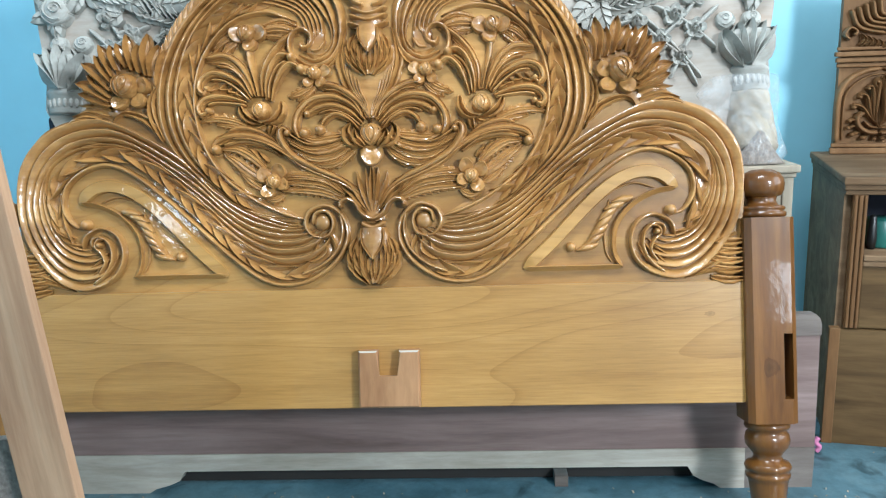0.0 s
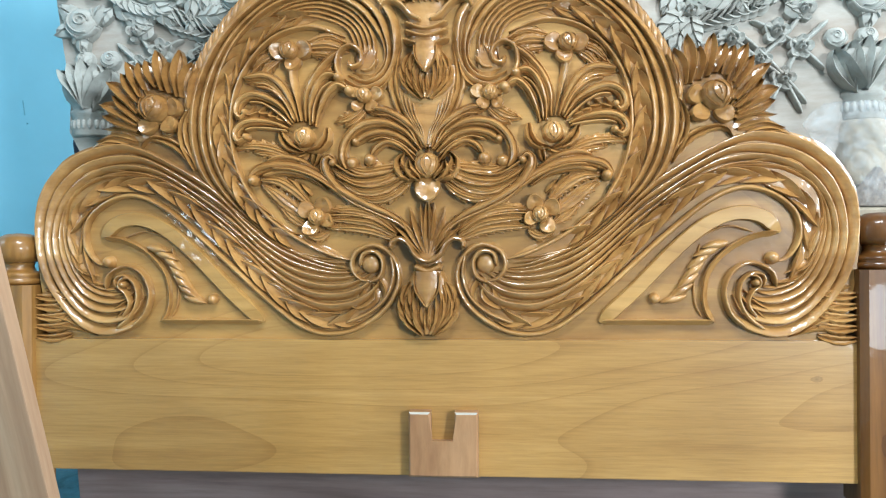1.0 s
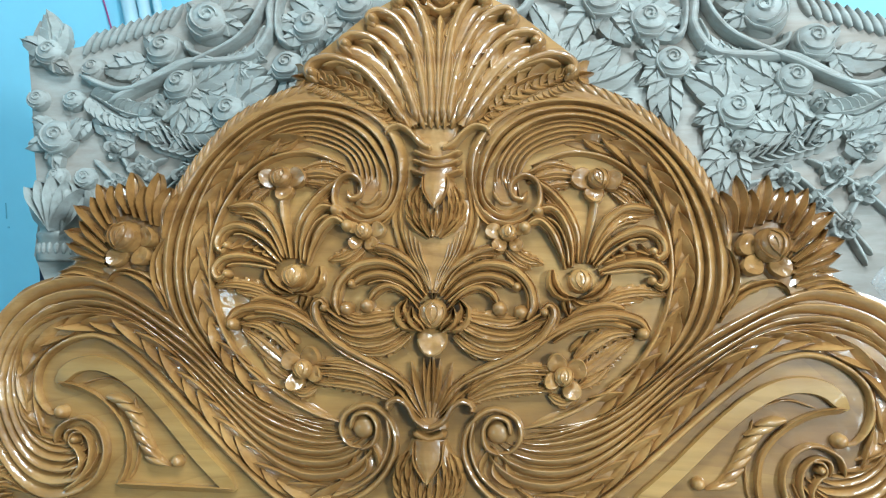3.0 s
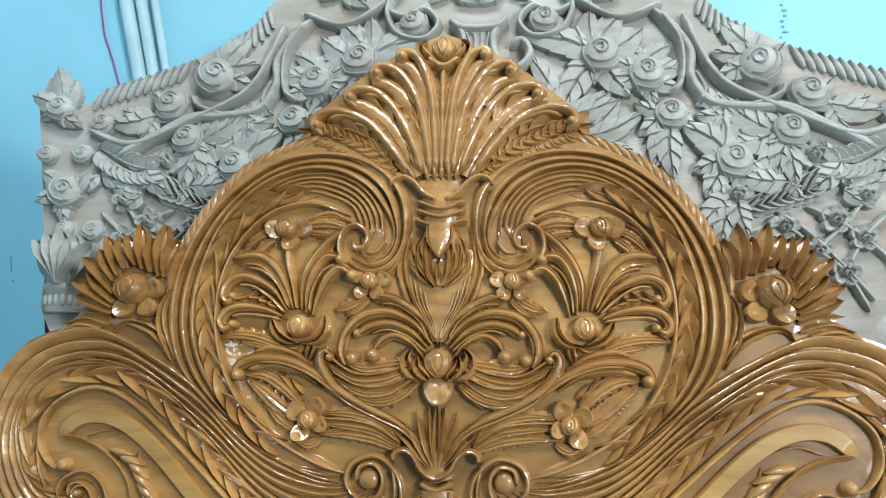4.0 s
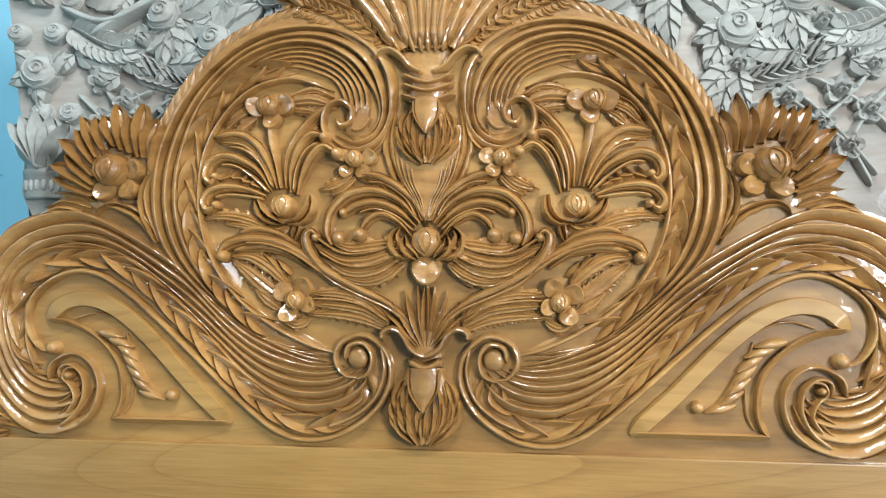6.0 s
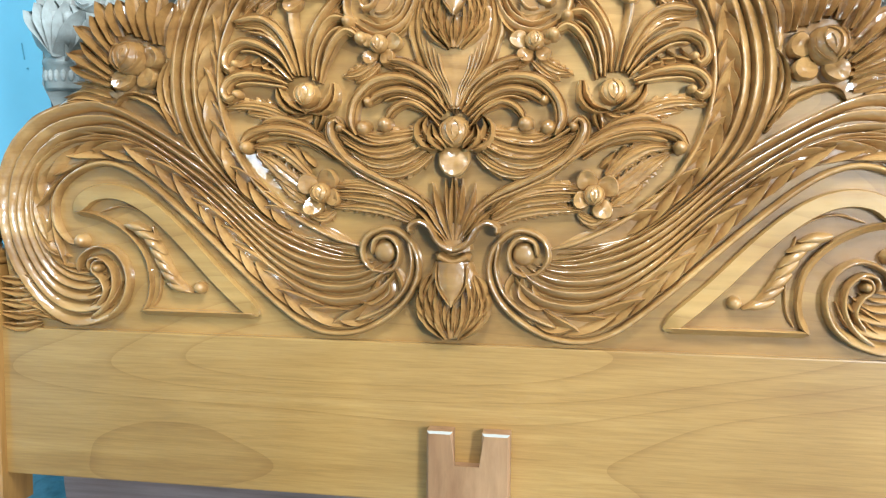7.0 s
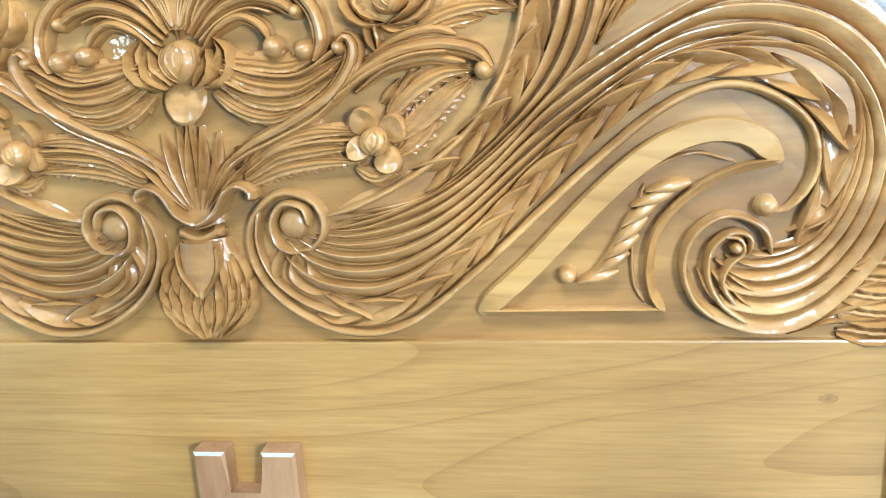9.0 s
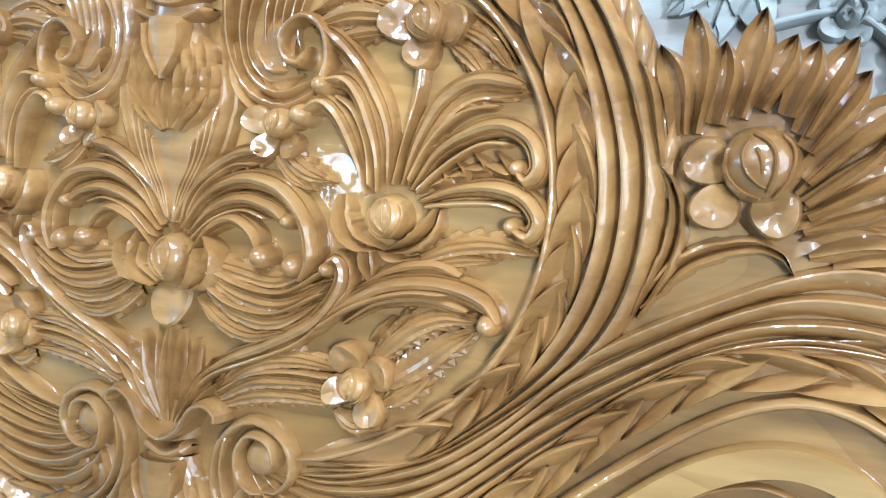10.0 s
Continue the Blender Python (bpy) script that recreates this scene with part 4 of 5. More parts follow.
rib([(-.053, .893), (-.101, .878), (-.151, .877), (-.199, .905)], .007, .022, "frond")
rib([(-.047, .877), (-.091, .856), (-.143, .855), (-.195, .881)], .007, .022, "frond")
frond([(-.016, .729), (-.038, .764), (-.076, .792), (-.130, .817), (-.183, .847), (-.211, .881), (-.217, .905), (-.208, .917), (-.195, .907)], .019, .021)
rib([(-.026, .745), (-.061, .776), (-.111, .799), (-.165, .825), (-.200, .857), (-.225, .891)], .009, .017, "frond")
ball(-.199, .905, .010, .024)
# fan over the lower vase
leaf([(-.007, .713), (-.026, .760), (-.037, .811)], .016, .019)
leaf([(-.011, .713), (-.038, .753), (-.058, .792)], .016, .019)
leaf([(-.002, .713), (-.010, .760), (-.015, .819)], .014, .019)
leaf([(-.003, .713), (-.006, .769), (-.001, .827)], .013, .019)
leaf([(-.015, .713), (-.048, .749), (-.076, .775)], .015, .019)
# low flower and the wings that reach it
rosebud(-.235, .792, .021, .036)
petal(-.223, .815, .019, .024, 1.24)
petal(-.257, .806, .019, .024, 2.64)
petal(-.215, .784, .016, .024, -0.36)
petal(-.249, .769, .018, .024, -2.06)
wing([(-.062, .759), (-.106, .793), (-.155, .806), (-.213, .805)], .028, .014, 7)
wing([(-.066, .751), (-.111, .776), (-.160, .784), (-.216, .787)], .024, .017, 7)
wing([(-.068, .744), (-.114, .762), (-.163, .769), (-.214, .768)], .026, .014, 8)
rib([(-.064, .755), (-.110, .783), (-.159, .794), (-.209, .795)], .006, .018, "frond")
wing([(-.209, .760), (-.232, .749), (-.259, .756)], .022, .012, 3)
wing([(-.254, .823), (-.286, .853), (-.321, .871), (-.358, .872)], .030, .015, 5)
wing([(-.265, .796), (-.301, .822), (-.328, .844), (-.352, .860)], .034, .012, 6)
wing([(-.263, .775), (-.288, .793), (-.314, .816)], .026, .010, 4)
# pod leaf
frond([(-.161, .829), (-.210, .865), (-.265, .894), (-.319, .902), (-.362, .893), (-.381, .874)], .020, .021)
frond([(-.229, .889), (-.271, .912), (-.312, .920), (-.340, .913)], .015, .016)
frond([(-.215, .852), (-.255, .878), (-.304, .888), (-.350, .881)], .016, .017)
rib([(-.185, .841), (-.235, .874), (-.286, .892), (-.333, .895)], .008, .023, "frond")
leaf([(-.246, .837), (-.260, .852), (-.270, .866)], .012, .016)
leaf([(-.268, .845), (-.284, .865), (-.298, .875)], .012, .016)
ball(-.371, .871, .013, .026)
# side flower and its fronds
rosebud(-.262, .962, .025, .032)
leaf([(-.212, .981), (-.214, .955), (-.230, .935), (-.259, .930)], .022, .026)
leaf([(-.313, .974), (-.305, .954), (-.287, .938), (-.259, .928)], .020, .024)
leaf([(-.234, .935), (-.239, .915), (-.245, .894)], .018, .016)
leaf([(-.249, .929), (-.265, .920), (-.285, .922)], .014, .014)
frond([(-.236, .982), (-.228, 1.012), (-.211, 1.049), (-.188, 1.069), (-.166, 1.059)], .016, .023)
ball(-.163, 1.056, .013, .027)
frond([(-.248, .986), (-.247, 1.024), (-.233, 1.067), (-.213, 1.090), (-.189, 1.090)], .016, .023)
ball(-.186, 1.085, .012, .027)
frond([(-.258, .994), (-.257, 1.043), (-.241, 1.082), (-.215, 1.115), (-.183, 1.141)], .017, .019)
wing([(-.255, 1.022), (-.241, 1.067), (-.213, 1.109), (-.176, 1.143)], .024, .014, 6)
rib([(-.242, .986), (-.237, 1.027), (-.221, 1.061), (-.197, 1.078)], .007, .018, "frond")
stroke("stem", [(-.265, .994), (-.275, 1.043), (-.284, 1.082), (-.286, 1.113)], (.005, .009, .017, .019), .016, SHELL, full)
frond([(-.274, .994), (-.289, 1.035), (-.313, 1.073), (-.346, 1.092), (-.389, 1.088)], .018, .020)
frond([(-.284, .990), (-.310, 1.026), (-.343, 1.046), (-.374, 1.053), (-.400, 1.041), (-.408, 1.017), (-.397, 1.005), (-.388, 1.017)], .017, .022)
frond([(-.294, .980), (-.328, .992), (-.367, .997), (-.396, .990), (-.411, .971), (-.403, .955), (-.388, .962)], .017, .022)
wing([(-.278, 1.002), (-.307, 1.055), (-.339, 1.080), (-.387, 1.082)], .026, .014, 5)
rib([(-.280, .994), (-.303, 1.037), (-.333, 1.063), (-.367, 1.071)], .008, .017, "frond")
rib([(-.288, .986), (-.318, 1.014), (-.352, 1.035), (-.382, 1.037)], .008, .017, "frond")
rib([(-.296, .974), (-.333, .980), (-.371, .982), (-.392, .976)], .008, .017, "frond")
leaf([(-.302, .994), (-.320, 1.002), (-.312, 1.012)], .012, .016)
leaf([(-.318, 1.004), (-.338, 1.008), (-.328, 1.020)], .012, .016)
leaf([(-.334, 1.012), (-.358, 1.014), (-.344, 1.029)], .012, .016)
leaf([(-.354, 1.018), (-.383, 1.010), (-.366, 1.031)], .012, .016)
ball(-.389, 1.016, .009, .024)
ball(-.387, .964, .009, .024)
wing([(-.297, .926), (-.334, .940), (-.373, .945), (-.412, .940)], .024, .014, 6)
wing([(-.304, .920), (-.336, .928), (-.371, .931)], .018, .012, 4)
# top flower
rosebud(-.293, 1.146, .024, .034)
petal(-.264, 1.146, .021, .022, 0.14)
petal(-.286, 1.120, .019, .022, -1.56)
petal(-.315, 1.144, .020, .022, 3.04)
wing([(-.316, 1.127), (-.336, 1.113), (-.352, 1.096)], .022, .014, 4)
wing([(-.321, 1.142), (-.349, 1.129), (-.374, 1.104)], .020, .012, 5)
wing([(-.252, 1.151), (-.213, 1.153), (-.172, 1.143)], .030, .015, 6)
wing([(-.252, 1.163), (-.207, 1.172), (-.166, 1.155)], .020, .012, 6)
wing([(-.250, 1.138), (-.217, 1.134), (-.187, 1.128)], .018, .012, 4)
leaf([(-.335, 1.154), (-.359, 1.137), (-.380, 1.108)], .010, .011)
# lower vase and scroll
rib([(-.073, .722), (-.075, .736), (-.059, .744), (-.041, .735), (-.028, .713), (-.012, .700), (.006, .695)], .014, .027, "lip")
mid([(.005, .741), (0, .718), (.006, .690)], (.05, .066, .060), .012, "bowl")
mid([(-.031, .689), (0, .676), (.042, .691)], .020, .020, "neck_ring")
cup([(0, .676), (0, .544)], .066, .032)
ball(-.121, .691, .022, .013)
rib([(-.144, .686), (-.137, .712), (-.111, .717), (-.095, .695), (-.101, .665), (-.125, .652)], .011, .018, "scroll")
leaf([(-.106, .665), (-.090, .636), (-.096, .607)], .016, .014)
leaf([(-.116, .649), (-.113, .620), (-.141, .599), (-.167, .601)], .016, .013)
leaf([(-.135, .641), (-.141, .619), (-.167, .608)], .014, .013)
rib([(-.079, .716), (-.073, .666), (-.089, .621), (-.125, .589), (-.176, .567)], .010, .014, "scroll")

# ---- behind the headboard ----
foot = tagged(part("footboard", prism([(-0.877, 0.107), (1.095, 0.107), (1.100, 0.425), (1.096, 0.442), (1.086, 0.452), (-0.877, 0.452)], 0.004, 0.035), BOARD_WOOD), "purplish-brown unfinished plank footboard standing behind the headboard", "footboard")
foot.matrix_world = pose(0, 0.137, 0, -5, 0, 0)
part("skirting_strip", prism([(-0.877, 0.0), (-0.645, 0.0), (-0.625, 0.012), (-0.590, 0.021), (-0.560, 0.034), (-0.545, 0.060), (0.775, 0.060), (0.790, 0.034), (0.812, 0.022), (0.842, 0.012), (0.858, 0.0), (0.9195, 0.0), (0.9195, 0.1065), (-0.877, 0.1065)], 0.0, 0.035), SAP_WOOD, foot, "pale sapwood strip with bracket feet")
# end piece in a darker grey-brown than the strip it continues
part("bracket_foot", prism([(0.920, 0.0), (1.090, 0.0), (1.095, 0.1065), (0.920, 0.1065)], 0.0, 0.035), END_WOOD, foot, "greyer bracket foot")
part("top_strip", prism([(0.90, 0.400), (1.1015, 0.400), (1.1015, 0.427), (1.097, 0.444), (1.086, 0.4545), (0.90, 0.4545)], 0.0, 0.0365), END_WOOD, foot)

# near-black strip paints the shadow seen through the gap; the short offcut is wood
tagged(part("shade_strip_and_offcut", box(-0.82, 0.98, 0.20, 0.28, 0, 0.035, 0.003), GAP_SHADE), "near-black strip standing in for the shadow under the footboard", "batten")
tagged(part("shade_strip_and_offcut", box(0.435, 0.470, 0.150, 0.195, 0, 0.030, 0.002), END_WOOD), "short pale wood offcut lying under the footboard", "batten")

plank = tagged(part("plank", box(-0.0425, 0.0425, 0, 0.022, 0, 1.30, 0.002), PLANK_WOOD), "pale pinkish planed plank leaning upright on the floor", "plank")
plank.matrix_world = pose(-0.364, -0.70, 0.004, 0, -4.8, 0)
brown = tagged(part("chipboard_panel", box(-0.07, 0.07, 0, 0.018, 0, 0.55, 0.001), SAWDUST), "brown speckled chipboard offcut standing behind the plank", "board")
brown.matrix_world = pose(-0.462, -0.665, 0.006, 0, -4.8, 0)
navy = tagged(part("dark_board", box(-0.890, -0.62, 0.345, 0.38, 0, 0.990, 0.012), DARK), "dark navy padded board standing behind the headboard", "board")

back = thing("unfinished_headboard", "large unvarnished grey wooden headboard deeply carved with roses", "headboard")
back.matrix_world = pose(0, -0.0571, 0.0605, -LEAN, 0, 0)
GREY_OUTLINE = [(-.918, 1.003), (-.915, 1.101), (-.929, 1.186), (-.953, 1.360), (-.964, 1.446), (-.937, 1.518), (-.876, 1.448), (-.734, 1.502), (-.620, 1.544), (-.546, 1.582), (-.484, 1.621), (-.446, 1.676), (-.388, 1.734), (-.276, 1.780), (-.128, 1.804), (0, 1.808)]
GREY_X = .062
grey_half = [tuple(p) for p in spline(GREY_OUTLINE, 60)[0]]
part("backing_board", prism([(-0.80, 0.435), (-0.83, 0.84)] + grey_half + [(-x, z) for x, z in grey_half[-2::-1]] + [(0.83, 0.84), (0.80, 0.435)], 0.0, 0.03), GREY_BOARD, back).location = (GREY_X, 0.12, 0)
for sx in (-1, 1):
    column = part("column", lathe([(0.044, 0.965), (0.048, 0.970), (0.047, 1.012), (0.052, 1.016), (0.052, 1.024), (0.045, 1.030), (0.048, 1.040), (0.060, 1.052), (0.068, 1.072), (0.070, 1.098), (0.066, 1.112), (0.040, 1.116)]), GREY_WOOD, back, "turned vase-shaped end column", smooth=True)
    column.location = (GREY_X + sx * 0.868, 0.140, 0.025)
    for k in range(9):
        part("bead", lathe([(0.001, 0.980), (0.0045, 0.984), (0.0055, 0.992), (0.0045, 1.000), (0.001, 1.004)], seg=10), GREY_WOOD, column, smooth=True).location = (0.047 * math.sin((k - 4) * 0.3), -0.047 * math.cos((k - 4) * 0.3), 0)
bm = bmesh.new()
rings = []
for j in range(25):
    q = j / 24
    r = float(np.interp(q, (0, 0.08, 0.2, 0.6, 1), (0.056, 0.064, 0.062, 0.054, 0.045)))
    rings.append([bm.verts.new((r * f * math.cos(a), r * f * math.sin(a), 0.815 + 0.149 * q)) for a in [6.28319 * k / 72 for k in range(72)] for f in [1 + 0.055 * abs(math.sin(4.5 * (a + 2.2 * q)))]])
for p, q in zip(rings, rings[1:]):
    for k in range(72):
        bm.faces.new((p[k], p[(k + 1) % 72], q[(k + 1) % 72], q[k]))
bm.faces.new(rings[0][::-1]), bm.faces.new(rings[-1])
part("twisted_skirt", bm, PALE_WOOD, back, "brownish spirally fluted skirt of the column", smooth=True).location = (GREY_X + 0.868, 0.130, 0.025)
part("column_stand", box(-0.010, 0.048, -0.045, 0.02, 0.735, 0.814, 0.004), PALE_WOOD, back).location = (GREY_X + 0.868, 0.130, 0.025)
grey = Carver(back, GREY_WOOD, (GREY_X, 0.12, 0))
# stems and scrolls
grey.stem([(-.350, 1.626), (-.391, 1.582), (-.425, 1.527), (-.425, 1.474), (-.462, 1.421), (-.539, 1.409), (-.607, 1.407), (-.676, 1.371), (-.772, 1.320)], .034, .026, "stem")
grey.stem([(-.365, 1.613), (-.402, 1.557), (-.410, 1.504), (-.403, 1.458), (-.381, 1.441)], .020, .028, "stem")
grey.stem([(-.432, 1.486), (-.451, 1.444), (-.439, 1.422)], .016, .026, "stem")
grey.rib([(-.055, 1.611), (-.030, 1.564), (-.044, 1.514), (-.083, 1.501), (-.106, 1.530), (-.090, 1.558), (-.065, 1.548)], .020, .030, "scroll")
grey.stem([(-.101, 1.645), (-.153, 1.619), (-.193, 1.635)], .022, .026, "stem")
grey.stem([(-.534, 1.410), (-.593, 1.433), (-.604, 1.457)], .020, .026, "stem")
grey.stem([(-.837, 1.385), (-.732, 1.350), (-.610, 1.398), (-.489, 1.460), (-.435, 1.546), (-.413, 1.610)], .026, .028, "stem")
grey.fern([(-.813, 1.342), (-.728, 1.295), (-.637, 1.293)], .050, .026, 9)
grey.rope([(-.830, 1.455), (-.717, 1.490), (-.612, 1.523)], 11, .040, .012)
grey.rope([(-.551, 1.560), (-.484, 1.593), (-.437, 1.652)], 8, .042, .013)
# roses
grey.rose(-.249, 1.523, 0.042, 0.032)
grey.rose(-.339, 1.480, 0.040, 0.032)
grey.rose(-.559, 1.495, 0.046, 0.032)
grey.rose(-.650, 1.434, 0.040, 0.032)
grey.rose(-.385, 1.397, 0.036, 0.029)
grey.rose(-.502, 1.300, 0.040, 0.032)
grey.rose(-.611, 1.359, 0.038, 0.030)
grey.rose(-.158, 1.588, 0.028, 0.022)
grey.rose(-.906, 1.433, 0.033, 0.024)
grey.rose(-.806, 1.397, 0.028, 0.020)
grey.rose(-.929, 1.334, 0.024, 0.018)
grey.rose(-.848, 1.332, 0.024, 0.018)
grey.rose(-.875, 1.249, 0.040, 0.029)
grey.rose(-.873, 1.167, 0.024, 0.018)
grey.rose(-.810, 1.166, 0.024, 0.018)
grey.flower(-.654, 1.311, 0.030, .027, 0.5, 5)
grey.flower(-.504, 1.232, 0.030, .027, 0.5, 5)
grey.flower(-.590, 1.169, 0.028, .027, 0.5, 5)
grey.flower(-.685, 1.183, 0.028, .027, 0.5, 5)
grey.flower(-.735, 1.148, 0.026, .027, 0.5, 5)
grey.flower(-.648, 1.123, 0.026, .027, 0.5, 5)
grey.flower(-.698, 1.081, 0.026, .027, 0.5, 5)
grey.flower(-.741, 1.229, 0.026, .027, 0.5, 5)
# leaves
grey.rose_leaf([(-.249, 1.523), (-.266, 1.565), (-.271, 1.621)], 0.063, 0.019, 4)
grey.rose_leaf([(-.249, 1.523), (-.184, 1.554), (-.096, 1.567)], 0.070, 0.024, 4)
grey.rose_leaf([(-.249, 1.523), (-.206, 1.480), (-.170, 1.414)], 0.070, 0.019, 4)
grey.rose_leaf([(-.249, 1.523), (-.291, 1.542), (-.334, 1.579)], 0.064, 0.024, 4)
grey.rose_leaf([(-.249, 1.523), (-.244, 1.565), (-.223, 1.612)], 0.058, 0.019, 4)
grey.rose_leaf([(-.249, 1.523), (-.269, 1.479), (-.306, 1.435)], 0.066, 0.024, 4)
grey.rose_leaf([(-.161, 1.397), (-.145, 1.461), (-.103, 1.532)], 0.051, 0.019, 4)
grey.rose_leaf([(-.161, 1.397), (-.151, 1.432), (-.129, 1.470)], 0.050, 0.024, 4)
grey.rose_leaf([(-.161, 1.397), (-.215, 1.413), (-.273, 1.451)], 0.051, 0.019, 4)
grey.rose_leaf([(-.161, 1.397), (-.219, 1.403), (-.286, 1.431)], 0.051, 0.024, 4)
grey.rose_leaf([(-.199, 1.349), (-.243, 1.379), (-.287, 1.430)], 0.051, 0.019, 4)
grey.rose_leaf([(-.199, 1.349), (-.264, 1.362), (-.334, 1.403)], 0.051, 0.024, 4)
grey.rose_leaf([(-.199, 1.349), (-.247, 1.331), (-.309, 1.327)], 0.051, 0.019, 4)
grey.rose_leaf([(-.339, 1.480), (-.374, 1.487), (-.413, 1.507)], 0.049, 0.019, 4)
grey.rose_leaf([(-.339, 1.480), (-.366, 1.461), (-.405, 1.448)], 0.046, 0.024, 4)
grey.rose_leaf([(-.339, 1.480), (-.342, 1.451), (-.356, 1.418)], 0.040, 0.019, 3)
grey.rose_leaf([(-.384, 1.383), (-.363, 1.343), (-.352, 1.288)], 0.056, 0.019, 4)
grey.rose_leaf([(-.384, 1.383), (-.378, 1.329), (-.387, 1.262)], 0.056, 0.024, 4)
grey.rose_leaf([(-.502, 1.300), (-.515, 1.357), (-.513, 1.429)], 0.074, 0.019, 4)
grey.rose_leaf([(-.502, 1.300), (-.464, 1.340), (-.405, 1.373)], 0.074, 0.024, 4)
grey.rose_leaf([(-.502, 1.300), (-.534, 1.274), (-.580, 1.255)], 0.056, 0.019, 4)
grey.rose_leaf([(-.502, 1.300), (-.465, 1.296), (-.423, 1.278)], 0.051, 0.024, 4)
grey.rose_leaf([(-.502, 1.300), (-.472, 1.272), (-.446, 1.227)], 0.058, 0.019, 4)
grey.rose_leaf([(-.504, 1.229), (-.483, 1.190), (-.470, 1.138)], 0.060, 0.019, 4)
grey.rose_leaf([(-.504, 1.229), (-.507, 1.191), (-.523, 1.148)], 0.052, 0.024, 4)
grey.rose_leaf([(-.504, 1.229), (-.468, 1.206), (-.431, 1.169)], 0.059, 0.019, 4)
grey.leaf([(-.523, 1.209), (-.540, 1.224), (-.563, 1.227)], .018, .022)
grey.leaf([(-.542, 1.214), (-.558, 1.233), (-.582, 1.236)], .018, .022)
grey.leaf([(-.561, 1.219), (-.578, 1.241), (-.601, 1.246)], .018, .022)
grey.leaf([(-.580, 1.225), (-.596, 1.249), (-.620, 1.256)], .018, .022)
grey.leaf([(-.598, 1.230), (-.615, 1.258), (-.639, 1.264)], .018, .022)
grey.leaf([(-.616, 1.234), (-.634, 1.266), (-.658, 1.274)], .018, .022)
grey.leaf([(-.635, 1.239), (-.653, 1.274), (-.676, 1.284)], .018, .022)
grey.leaf([(-.523, 1.209), (-.543, 1.198), (-.565, 1.200)], .016, .020)
grey.leaf([(-.542, 1.214), (-.562, 1.203), (-.585, 1.208)], .016, .020)
grey.leaf([(-.561, 1.219), (-.581, 1.208), (-.603, 1.216)], .016, .020)
grey.leaf([(-.580, 1.225), (-.599, 1.213), (-.622, 1.225)], .016, .020)
grey.leaf([(-.598, 1.230), (-.618, 1.218), (-.641, 1.233)], .016, .020)
grey.leaf([(-.616, 1.234), (-.636, 1.223), (-.659, 1.241)], .016, .020)
grey.leaf([(-.635, 1.239), (-.654, 1.229), (-.679, 1.250)], .016, .020)
grey.leaf([(-.656, 1.286), (-.670, 1.271), (-.692, 1.273)], .018, .022)
grey.leaf([(-.674, 1.286), (-.689, 1.274), (-.711, 1.278)], .018, .022)
grey.leaf([(-.694, 1.286), (-.708, 1.277), (-.731, 1.283)], .018, .022)
grey.leaf([(-.713, 1.286), (-.728, 1.280), (-.750, 1.288)], .018, .022)
grey.leaf([(-.732, 1.287), (-.746, 1.283), (-.769, 1.293)], .018, .022)
grey.leaf([(-.751, 1.288), (-.766, 1.286), (-.789, 1.298)], .018, .022)
grey.rose_leaf([(-.559, 1.495), (-.533, 1.541), (-.487, 1.587)], 0.070, 0.019, 4)
grey.rose_leaf([(-.559, 1.495), (-.520, 1.514), (-.465, 1.522)], 0.061, 0.024, 4)
grey.rose_leaf([(-.559, 1.495), (-.584, 1.511), (-.609, 1.541)], 0.043, 0.019, 4)
grey.rose_leaf([(-.559, 1.495), (-.521, 1.490), (-.475, 1.469)], 0.055, 0.024, 4)
grey.rose_leaf([(-.611, 1.359), (-.578, 1.316), (-.551, 1.255)], 0.056, 0.019, 4)
grey.rose_leaf([(-.611, 1.359), (-.591, 1.319), (-.580, 1.266)], 0.056, 0.024, 4)
grey.rose_leaf([(-.611, 1.359), (-.578, 1.374), (-.534, 1.381)], 0.050, 0.019, 4)
grey.rose_leaf([(-.611, 1.359), (-.589, 1.349), (-.567, 1.329)], 0.033, 0.024, 3)
grey.rose_leaf([(-.649, 1.430), (-.673, 1.414), (-.705, 1.404)], 0.039, 0.019, 3)
grey.rose_leaf([(-.649, 1.430), (-.673, 1.443), (-.698, 1.467)], 0.038, 0.024, 3)
grey.rose_leaf([(-.689, 1.412), (-.724, 1.413), (-.765, 1.428)], 0.049, 0.019, 4)
grey.rose_leaf([(-.689, 1.412), (-.732, 1.397), (-.788, 1.396)], 0.056, 0.024, 4)
grey.rose_leaf([(-.689, 1.412), (-.699, 1.383), (-.719, 1.355)], 0.040, 0.019, 4)
grey.rose_leaf([(-.703, 1.240), (-.736, 1.245), (-.775, 1.262)], 0.046, 0.019, 4)
grey.rose_leaf([(-.703, 1.240), (-.717, 1.223), (-.739, 1.209)], 0.030, 0.024, 3)
grey.rose_leaf([(-.906, 1.427), (-.905, 1.474), (-.922, 1.531)], 0.060, 0.019, 4)
grey.rose_leaf([(-.906, 1.427), (-.934, 1.448), (-.974, 1.465)], 0.049, 0.024, 3)
grey.rose_leaf([(-.906, 1.427), (-.927, 1.422), (-.948, 1.407)], 0.029, 0.019, 3)
grey.rose_leaf([(-.906, 1.427), (-.887, 1.408), (-.858, 1.391)], 0.038, 0.024, 3)
grey.rose_leaf([(-.906, 1.427), (-.887, 1.456), (-.876, 1.498)], 0.048, 0.019, 4)
grey.rose_leaf([(-.875, 1.246), (-.908, 1.242), (-.945, 1.227)], 0.045, 0.019, 3)
grey.rose_leaf([(-.875, 1.246), (-.877, 1.215), (-.868, 1.178)], 0.043, 0.024, 3)
